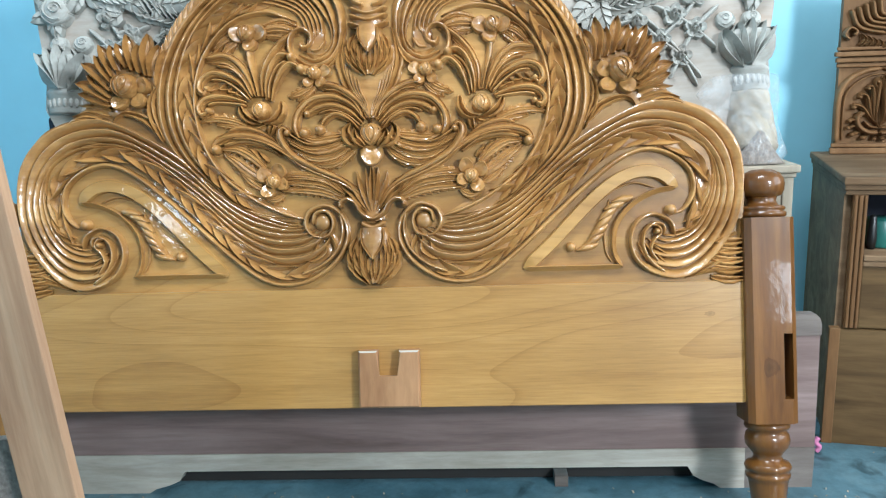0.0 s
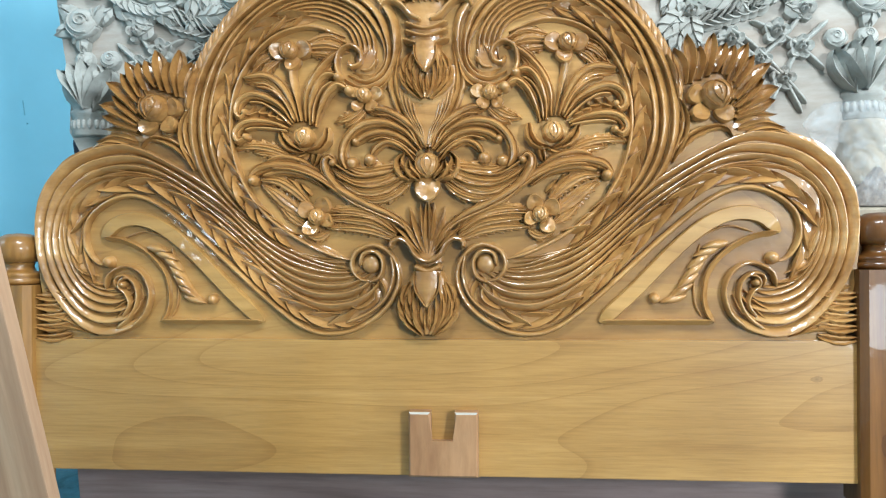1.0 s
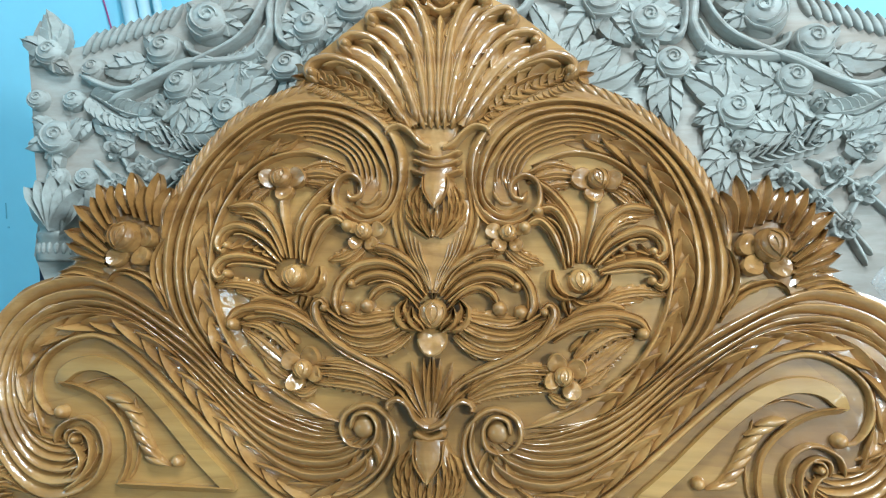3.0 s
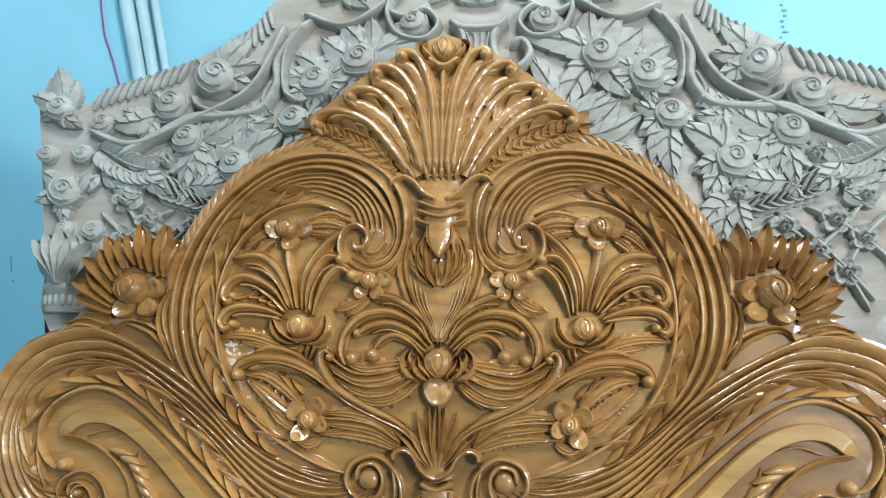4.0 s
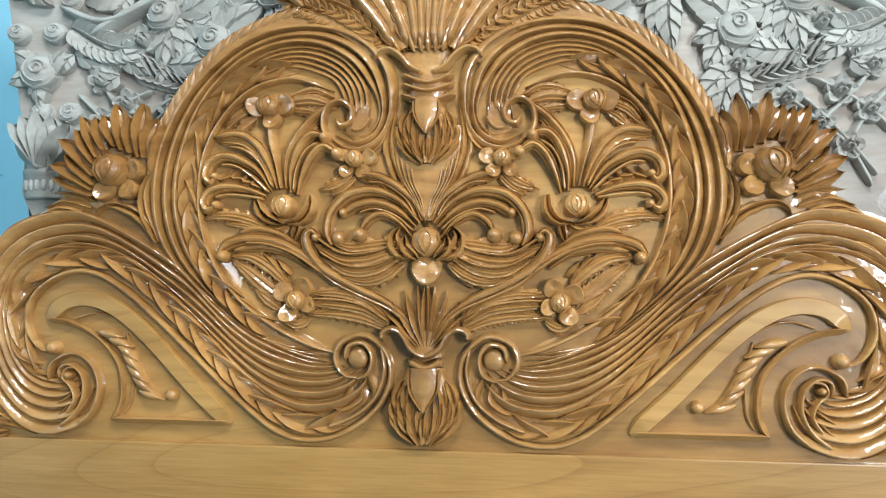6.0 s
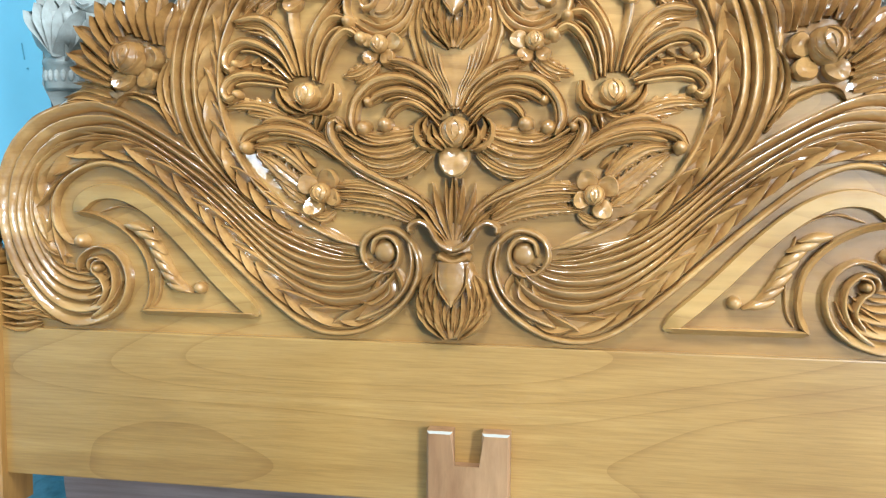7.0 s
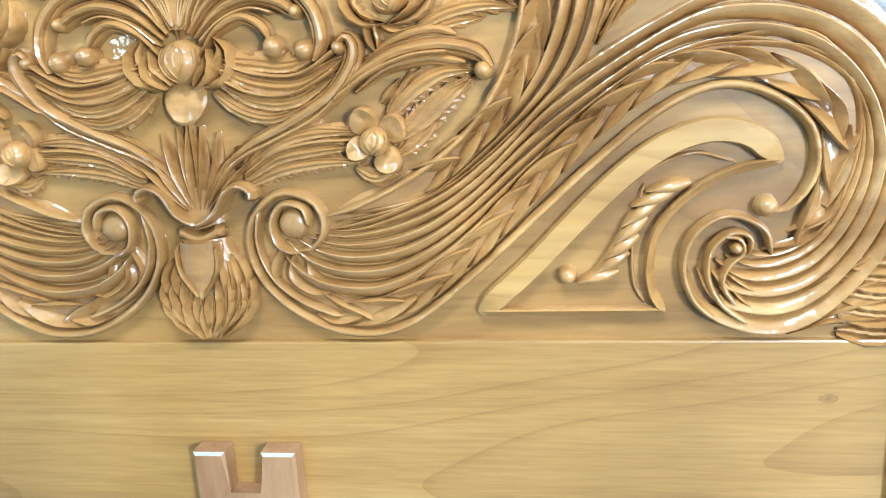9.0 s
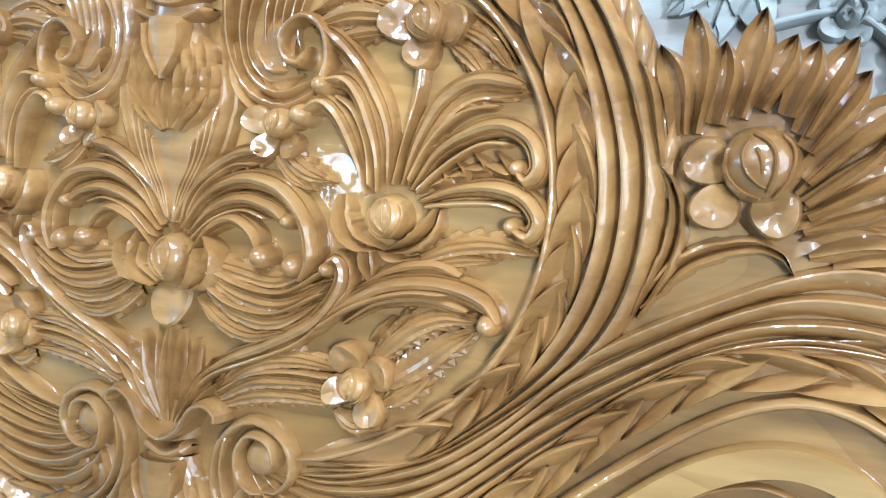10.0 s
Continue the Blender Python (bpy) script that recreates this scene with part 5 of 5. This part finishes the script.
grey.rose_leaf([(-.875, 1.246), (-.900, 1.272), (-.937, 1.296)], 0.050, 0.019, 4)
grey.rose_leaf([(-.875, 1.246), (-.847, 1.263), (-.822, 1.293)], 0.045, 0.024, 4)
grey.spike([(-.854, 1.053), (-.877, 1.096), (-.921, 1.141)], 0.026, 0.054)
grey.spike([(-.854, 1.053), (-.865, 1.100), (-.895, 1.154)], 0.026, 0.056)
grey.spike([(-.854, 1.053), (-.850, 1.102), (-.864, 1.162)], 0.026, 0.058)
grey.spike([(-.854, 1.053), (-.836, 1.096), (-.833, 1.153)], 0.026, 0.054)
grey.spike([(-.854, 1.053), (-.822, 1.086), (-.797, 1.137)], 0.026, 0.056)
grey.rose_leaf([(-.582, 1.355), (-.548, 1.380), (-.517, 1.422)], 0.056, 0.019, 4)
grey.rose_leaf([(-.582, 1.355), (-.529, 1.382), (-.476, 1.434)], 0.056, 0.024, 4)
grey.rose_leaf([(-.582, 1.355), (-.533, 1.336), (-.471, 1.332)], 0.056, 0.019, 4)
grey.rose_leaf([(-.582, 1.355), (-.605, 1.310), (-.616, 1.247)], 0.056, 0.024, 4)
grey.rose_leaf([(-.600, 1.259), (-.565, 1.270), (-.527, 1.297)], 0.051, 0.019, 4)
grey.rose_leaf([(-.600, 1.259), (-.556, 1.257), (-.505, 1.269)], 0.051, 0.024, 4)
grey.rose_leaf([(-.600, 1.259), (-.614, 1.242), (-.624, 1.219)], 0.029, 0.019, 3)
grey.rose_leaf([(-.476, 1.437), (-.458, 1.425), (-.433, 1.415)], 0.030, 0.019, 3)
grey.rose_leaf([(-.476, 1.437), (-.483, 1.402), (-.478, 1.356)], 0.051, 0.024, 3)
# crown of the grey headboard
grey.mid([(0, 1.491), (0, 1.546), (0, 1.588)], (.075, .060, .085), .022, "vase_neck")
grey.rib([(.010, 1.504), (.007, 1.552), (.007, 1.579)], .009, .028, "flute")
grey.rib([(-.005, 1.505), (-.006, 1.553), (-.010, 1.580)], .009, .028, "flute")
grey.rib([(-.018, 1.505), (-.018, 1.553), (-.026, 1.581)], .009, .028, "flute")
grey.rib([(-.061, 1.607), (-.038, 1.588), (-.005, 1.585), (.016, 1.584)], .020, .034, "lip")
grey.stem([(-.181, 1.674), (-.192, 1.625), (-.167, 1.579), (-.113, 1.568), (-.084, 1.600), (-.108, 1.632), (-.138, 1.627)], .022, .028)
grey.rose(-.136, 1.601, .034, .034)
grey.stem([(-.375, 1.634), (-.288, 1.604), (-.216, 1.638), (-.146, 1.697)], .022, .026)
grey.rose_leaf([(-.237, 1.532), (-.277, 1.557), (-.333, 1.572)], 0.065, 0.019, 4)
grey.rose_leaf([(-.237, 1.532), (-.257, 1.572), (-.294, 1.612)], 0.062, 0.024, 4)
grey.rose_leaf([(-.237, 1.532), (-.287, 1.533), (-.344, 1.517)], 0.068, 0.019, 4)
grey.rose_leaf([(-.237, 1.532), (-.226, 1.571), (-.227, 1.624)], 0.058, 0.024, 4)
grey.rose_leaf([(-.326, 1.493), (-.351, 1.521), (-.390, 1.545)], 0.052, 0.019, 4)
grey.rose_leaf([(-.326, 1.493), (-.307, 1.470), (-.278, 1.450)], 0.040, 0.024, 3)
grey.rose_leaf([(-.326, 1.493), (-.367, 1.495), (-.414, 1.483)], 0.056, 0.019, 4)
grey.rose_leaf([(-.326, 1.493), (-.297, 1.500), (-.266, 1.518)], 0.041, 0.024, 3)
grey.rose_leaf([(-.365, 1.403), (-.397, 1.394), (-.431, 1.371)], 0.046, 0.019, 4)
grey.rose_leaf([(-.365, 1.403), (-.339, 1.407), (-.312, 1.422)], 0.035, 0.024, 3)
grey.rose_leaf([(-.365, 1.403), (-.349, 1.379), (-.322, 1.354)], 0.041, 0.019, 3)
grey.rose_leaf([(-.291, 1.693), (-.317, 1.686), (-.345, 1.667)], 0.038, 0.019, 3)
grey.rose_leaf([(-.291, 1.693), (-.268, 1.668), (-.235, 1.647)], 0.045, 0.024, 3)
grey.rose_leaf([(-.291, 1.693), (-.313, 1.717), (-.348, 1.740)], 0.046, 0.019, 3)
grey.rose_leaf([(-.050, 1.692), (-.076, 1.679), (-.102, 1.653)], 0.041, 0.019, 3)
grey.rose_leaf([(-.050, 1.692), (-.029, 1.668), (.003, 1.646)], 0.044, 0.024, 3)
grey.rose_leaf([(-.498, 1.395), (-.470, 1.418), (-.447, 1.455)], 0.049, 0.019, 4)
grey.rose_leaf([(-.498, 1.395), (-.467, 1.389), (-.430, 1.393)], 0.043, 0.024, 3)
grey.rose_leaf([(-.498, 1.395), (-.485, 1.371), (-.461, 1.346)], 0.038, 0.019, 3)
grey.rose_leaf([(-.702, 1.297), (-.726, 1.314), (-.761, 1.326)], 0.041, 0.019, 3)
grey.rose_leaf([(-.702, 1.297), (-.682, 1.312), (-.663, 1.337)], 0.035, 0.024, 3)
grey.rose_leaf([(-.702, 1.297), (-.710, 1.274), (-.712, 1.243)], 0.034, 0.019, 3)
grey.rose_leaf([(-.702, 1.297), (-.679, 1.268), (-.643, 1.241)], 0.051, 0.024, 4)
grey.rose_leaf([(-.802, 1.287), (-.816, 1.271), (-.827, 1.247)], 0.030, 0.019, 3)
grey.rose_leaf([(-.802, 1.287), (-.783, 1.290), (-.760, 1.300)], 0.027, 0.024, 3)
grey.rose_leaf([(-.802, 1.287), (-.771, 1.276), (-.731, 1.272)], 0.045, 0.019, 3)
# lattice of stems
grey.rib([(-.579, 1.200), (-.632, 1.161), (-.688, 1.102), (-.749, 1.028)], .012, .016, "twig")
grey.rib([(-.635, 1.209), (-.685, 1.183), (-.735, 1.148), (-.786, 1.100)], .012, .016, "twig")
grey.rib([(-.510, 1.157), (-.590, 1.169), (-.648, 1.123), (-.698, 1.081), (-.739, 1.008)], .012, .016, "twig")
grey.rib([(-.741, 1.229), (-.713, 1.186), (-.648, 1.123), (-.617, 1.082)], .012, .016, "twig")
grey.rib([(-.794, 1.206), (-.735, 1.148), (-.698, 1.081), (-.672, 1.028)], .012, .016, "twig")

# pale little cabinet and the bag on it
cabinet = thing("side_cabinet", "pale unfinished wooden cabinet with a moulded frame", "cabinet", (1.02, 0.20, 0))
part("body", box(-0.156, -0.004, 0.0, 0.22, 0, 0.809), PALE_WOOD, cabinet)
part("top", box(-0.168, 0.004, -0.030, 0.23, 0.8095, 0.828, 0.004), PALE_WOOD, cabinet)
part("top_moulding", box(-0.162, -0.0005, -0.016, 0.225, 0.796, 0.809, 0.003), PALE_WOOD, cabinet)
for x0, x1, z0, z1, d in ((-0.030, -0.0045, 0.02, 0.795, 0.012), (-0.044, -0.0305, 0.02, 0.768, 0.007), (-0.156, -0.0305, 0.7685, 0.795, 0.012), (-0.156, -0.0445, 0.755, 0.768, 0.007)):
    part("frame_moulding", box(x0, x1, -d, -0.0005, z0, z1, 0.003), PALE_WOOD, cabinet)
# brown instead of pale wood: shade inside the frame put into the panel's colour
part("door_panel", box(-0.154, -0.050, -0.0045, -0.0008, 0.02, 0.750), BROWN_WOOD, cabinet, "shaded brown panel inside the frame")


def thin_film(name, color, rough):
    """Creased clear plastic film, partly see-through."""
    m, t, b = nodes(name)
    b.inputs["Base Color"].default_value = (*color, 1)
    b.inputs["Roughness"].default_value = rough
    co = t.nodes.new("ShaderNodeTexCoord")
    n = node(t, "ShaderNodeTexNoise", Scale=16.0, Detail=5.0, Distortion=2.5)
    t.links.new(co.outputs["Object"], n.inputs["Vector"])
    a = ramp(t, n.outputs["Fac"], [(0.40, (0.06, 0.06, 0.06)), (0.70, (0.36, 0.36, 0.36))])
    t.links.new(a.outputs["Color"], b.inputs["Alpha"])
    bp = node(t, "ShaderNodeBump", Strength=0.8, Distance=0.01)
    t.links.new(n.outputs["Fac"], bp.inputs["Height"]), t.links.new(bp.outputs["Normal"], b.inputs["Normal"])
    return m


def bag_film(seed):
    """A filled bag: bulging foot, pinched and flared flat mouth, creased all over."""
    bm = bmesh.new()
    rings, na, nz = [], 56, 40
    for j in range(nz + 1):
        s = j / nz
        left = float(np.interp(s, (0, 0.12, 0.45, 0.80, 1.0), (0.045, 0.055, 0.085, 0.150, 0.105)))
        right = float(np.interp(s, (0, 0.12, 0.45, 0.85, 1.0), (0.060, 0.075, 0.050, 0.048, 0.046)))
        deep = float(np.interp(s, (0, 0.12, 0.45, 0.9, 1.0), (0.024, 0.032, 0.022, 0.010, 0.003)))
        ring = []
        for k in range(na):
            a = 6.28319 * k / na
            c, d = math.cos(a), math.sin(a)
            v = Vector((c * 1.3, d * 0.8, s * 2.6 + seed))
            fold = noise.turbulence(v * 1.9, 4, True) - 0.45
            x = (right if c > 0 else left) * c * (1 + 0.10 * fold)
            ring.append(bm.verts.new((x, deep * d * (1 + 0.9 * fold * s) + 0.012 * s * noise.noise(v * 2.3), 0.215 * s + 0.016 * s * noise.noise(Vector((c * 1.6, seed, 2.0))))))
        rings.append(ring)
    for p, q in zip(rings, rings[1:]):
        for k in range(na):
            bm.faces.new((p[k], p[(k + 1) % na], q[(k + 1) % na], q[k]))
    bm.faces.new(rings[0][::-1]), bm.faces.new(rings[-1])
    return bm


def sawdust_heap():
    bm = bmesh.new()
    rings, na = [], 40
    for j in range(13):
        s = j / 12
        rings.append([bm.verts.new((0.066 * (1 - s) * math.cos(6.28319 * k / na) + 0.006 * s, 0.026 * (1 - s) ** 0.7 * math.sin(6.28319 * k / na),
                                    0.085 * s ** 1.15 * (1 + 0.12 * noise.noise(Vector((k * 0.4, s * 6, 1)))))) for k in range(na)])
    for p, q in zip(rings, rings[1:-1]):
        for k in range(na):
            bm.faces.new((p[k], p[(k + 1) % na], q[(k + 1) % na], q[k]))
    bm.faces.new(rings[0][::-1]), bm.faces.new(rings[-2])
    bmesh.ops.delete(bm, geom=[v for v in bm.verts if not v.link_faces], context="VERTS")
    return bm


bag = thing("plastic_bag", "crumpled translucent plastic bag half full of sawdust", "bag", (0.925, 0.205, 0.8285))
part("film", bag_film(3.0), thin_film("plastic_film", (0.46, 0.48, 0.49), 0.2), bag, smooth=True)
part("sawdust", sawdust_heap(), SAWDUST, bag, "grey-brown sawdust", smooth=True).location = (0.004, 0, 0.002)

# dresser in the corner
dresser = thing("dresser", "unvarnished brown wooden dresser with a carved upright back", "dresser")
dresser.matrix_world = pose(1.22, 0.384, 0, 0, 0, -13)
part("side_panel", box(0.008, 0.026, 0.022, 0.54, 0.0, 0.715), DRESSER_WOOD, dresser)
part("side_panel", box(0.884, 0.902, 0.022, 0.54, 0.0, 0.715), DRESSER_WOOD, dresser)
part("back_panel", box(0.0265, 0.8835, 0.52, 0.54, 0.0, 0.715), DRESSER_WOOD, dresser)
part("ledge", box(-0.002, 0.92, -0.020, 0.56, 0.744, 0.765, 0.005), DRESSER_WOOD, dresser)
part("ledge_moulding", box(0.002, 0.915, -0.012, 0.55, 0.729, 0.7435, 0.004), DRESSER_WOOD, dresser)
part("ledge_moulding", box(0.006, 0.91, -0.004, 0.545, 0.7155, 0.7285, 0.004), DRESSER_WOOD, dresser)
part("stile", box(0.0265, 0.062, 0.0, 0.022, 0.345, 0.715), BROWN_WOOD, dresser)
for x0, x1 in ((0.029, 0.037), (0.040, 0.050), (0.053, 0.060)):
    part("stile_bead", box(x0, x1, -0.007, -0.0005, 0.347, 0.714, 0.003), BROWN_WOOD, dresser)
part("shelf_moulding", box(0.0625, 0.88, -0.004, 0.30, 0.535, 0.552, 0.004), DRESSER_WOOD, dresser)
part("shelf_moulding", box(0.0625, 0.88, -0.001, 0.30, 0.520, 0.5345, 0.003), DRESSER_WOOD, dresser)
# near-black sheet stands in for the shade inside the shelf opening
part("shelf_shade_sheet", box(0.0625, 0.88, 0.30, 0.33, 0.553, 0.714), DARK, dresser)
part("drawer_front", box(0.0625, 0.88, 0.005, 0.022, 0.345, 0.5195, 0.003), DRAWER_WOOD, dresser)
part("lower_board", box(0.020, 0.90, 0.0, 0.021, 0.0, 0.340), DRAWER_WOOD, dresser)
part("edge_strip", box(-0.008, 0.0195, -0.006, 0.021, 0.0, 0.344, 0.002), BROWN_WOOD, dresser)
part("upright", box(0.055, 0.75, 0.492, 0.532, 0.7655, 1.30), BROWN_WOOD, dresser)
for z, w, d in ((0.776, 0.018, 0.022), (0.793, 0.012, 0.014), (1.040, 0.012, 0.014), (1.056, 0.014, 0.022), (1.074, 0.014, 0.030), (1.090, 0.010, 0.018)):
    part("cornice", box(0.053 - d * 0.5, 0.74, 0.4915 - d, 0.4915, z - w / 2, z + w / 2, 0.003), BROWN_WOOD, dresser)
dr = Carver(dresser, BROWN_WOOD, (0.178, 0.492, 0.101), scale=(0.95, 0.79))
dr.rib([(-0.125, 0.885), (-0.125, 1.06), (-0.10, 1.13), (-0.05, 1.165), (0.0, 1.175)], 0.022, 0.016, "arch")
dr.rib([(-0.108, 0.895), (-0.108, 1.05), (-0.085, 1.11), (-0.04, 1.145), (0.0, 1.152)], 0.008, 0.010, "arch")
for k, (x, z, c) in enumerate(((-0.012, 1.125, 0.004), (-0.034, 1.105, 0.012), (-0.055, 1.075, 0.016), (-0.070, 1.035, 0.018))):
    dr.frond([(0.0, 0.945), (-0.012 - 0.006 * k, 0.99), (x * 0.75, z - 0.01), (x - 0.006, z), (x - c * 0.6, z - c)], 0.014, 0.026 - 0.002 * k)
    dr.ball(x - c * 0.5, z - c * 0.6, 0.009, 0.026, "curl")
dr.spike([(-0.002, 1.08), (-0.014, 1.12), (-0.006, 1.145)], 0.018, 0.026)
dr.rib([(0.0, 0.925), (-0.035, 0.93), (-0.062, 0.955), (-0.066, 0.99), (-0.045, 1.005)], 0.022, 0.026, "scroll")
dr.rib([(0.0, 0.945), (-0.028, 0.95), (-0.044, 0.97)], 0.010, 0.022, "scroll")
for x, z, r in ((-0.088, 0.972, 0.013), (-0.092, 0.945, 0.012), (-0.078, 0.918, 0.014), (-0.045, 0.905, 0.014), (-0.012, 0.902, 0.013)):
    dr.leaf([(x * 0.7, z + 0.01), (x * 0.9, z + 0.004), (x - 0.010, z - 0.008)], r * 1.1, 0.022)
    dr.ball(x, z, r * 0.7, 0.021, "berry")
for k in range(5):
    r = 0.11 - 0.02 * k
    dr.rib([(-r * 0.98, 1.40 + 0.01 * k), (-r * 0.72, 1.40 - r * 0.62), (0, 1.40 - r * 0.86)], 0.018, 0.018 + 0.003 * k, "roundel")
dr.rib([(-0.105, 1.285), (-0.122, 1.305), (-0.108, 1.330), (-0.088, 1.318), (-0.096, 1.298)], 0.014, 0.024, "curl")
for k in range(5):
    dr.leaf([(-0.075 + 0.018 * k, 1.262 - 0.004 * k), (-0.060 + 0.016 * k, 1.283 - 0.006 * k), (-0.072 + 0.018 * k, 1.308 - 0.008 * k)], 0.017, 0.022)
jar = tagged(part("tin", lathe([(0.035, 0.0), (0.038, 0.004), (0.038, 0.075), (0.034, 0.08)]), GREEN, None, smooth=True), "dark green tin standing on the dresser shelf", "tin")
jar.location = (1.368, 0.469, 0.553)
rod = tagged(part("tool_handle", lathe([(0.010, 0.0), (0.013, 0.03), (0.009, 0.09), (0.005, 0.095)]), BLACK, None, smooth=True), "black tool handle standing on the dresser shelf", "tool")
rod.location = (1.330, 0.437, 0.553)

# conduit, wires and pencil marks on the wall
def tube(name, points, r, mat, seg=10):
    c, _ = spline(points, 24)
    bm = bmesh.new()
    rings = []
    for i, p in enumerate(c):
        d = Vector(c[min(i + 1, 23)] - c[max(i - 1, 0)]).normalized()
        u = d.cross(Vector((0, 1, 0.01))).normalized()
        v = d.cross(u)
        rings.append([bm.verts.new(Vector(p) + r * (u * math.cos(6.28319 * k / seg) + v * math.sin(6.28319 * k / seg))) for k in range(seg)])
    for p, q in zip(rings, rings[1:]):
        for k in range(seg):
            bm.faces.new((p[k], p[(k + 1) % seg], q[(k + 1) % seg], q[k]))
    bm.faces.new(rings[0]), bm.faces.new(rings[-1])
    return part(name, bm, mat, smooth=True)


tagged(tube("conduit_pipe", [(-1.235, 1.07, 3.0), (-1.052, 1.07, 1.85), (-0.95, 1.07, 1.2)], 0.022, PIPE), "white plastic conduit pipe running up the wall", "pipe", "wall conduits")
tagged(tube("conduit_pipe", [(-1.17, 1.072, 3.0), (-1.005, 1.072, 1.85), (-0.91, 1.072, 1.2)], 0.018, PIPE), "white plastic conduit pipe running up the wall", "pipe", "wall conduits")
tagged(tube("conduit_pipe", [(-1.12, 1.078, 3.0), (-0.965, 1.078, 1.85), (-0.87, 1.078, 1.2)], 0.013, PIPE), "white plastic conduit pipe running up the wall", "pipe", "wall conduits")
tagged(tube("black_cable", [(-1.33, 1.09, 3.0), (-1.084, 1.09, 1.853), (-1.030, 1.09, 1.613), (-0.97, 1.09, 1.2)], 0.005, BLACK), "black electric cable hanging down the wall", "cable")
tagged(tube("magenta_wire", [(-1.20, 1.092, 3.0), (-1.150, 1.092, 2.1), (-1.144, 1.092, 1.855), (-1.130, 1.092, 1.72), (-1.093, 1.092, 1.598), (-1.04, 1.092, 1.2)], 0.0026, WIRE_PINK), "thin magenta wire hanging down the wall", "wire")
bm = bmesh.new()
for k in range(9):
    z = 1.775 - 0.015 * k
    box(0.868 + 0.004 * (k % 3), 0.873 + 0.005 * (k % 2) + 0.006 * (k % 3), 1.0955, 1.0995, z - 0.005, z, 0, bm)
box(-1.475, -1.470, 1.0955, 1.0995, 0.98, 0.985, 0, bm), box(-1.478, -1.476, 1.0955, 1.0995, 1.01, 1.06, 0, bm)
tagged(part("pencil_note", bm, PENCIL), "faint illegible pencil marks on the wall", "marking")

# floor litter
pink = tagged(tube("pink_strip", [(1.172, 0.317, 0.006), (1.180, 0.317, 0.02), (1.168, 0.317, 0.034), (1.176, 0.317, 0.048)], 0.007, PINK), "small twisted pink plastic strip on the floor", "litter")
litter = bmesh.new()
rng = random.Random(5)
for k in range(90):
    x, y = rng.uniform(-1.0, 1.9), rng.choice((rng.uniform(0.05, 0.13), rng.uniform(0.08, 0.13), rng.uniform(-0.3, 0.6)))
    a, s, w = rng.uniform(0, 6.28), rng.uniform(0.002, 0.007), rng.uniform(0.001, 0.003)
    c, d = math.cos(a), math.sin(a)
    lift = rng.uniform(0.0015, 0.006)
    vs = [litter.verts.new((x + p * c * s - q * d * w, y + p * d * s + q * c * w, 0.001 + lift * h)) for p, q, h in ((-1, -1, 0), (0, -1, 1), (1, -1, 0.2), (1, 1, 0.2), (0, 1, 1), (-1, 1, 0))]
    litter.faces.new((vs[0], vs[1], vs[4], vs[5])), litter.faces.new((vs[1], vs[2], vs[3], vs[4]))
tagged(part("wood_shavings", litter, SHAVING), "scattered pale wood shavings on the floor", "shavings", kind="stuff")
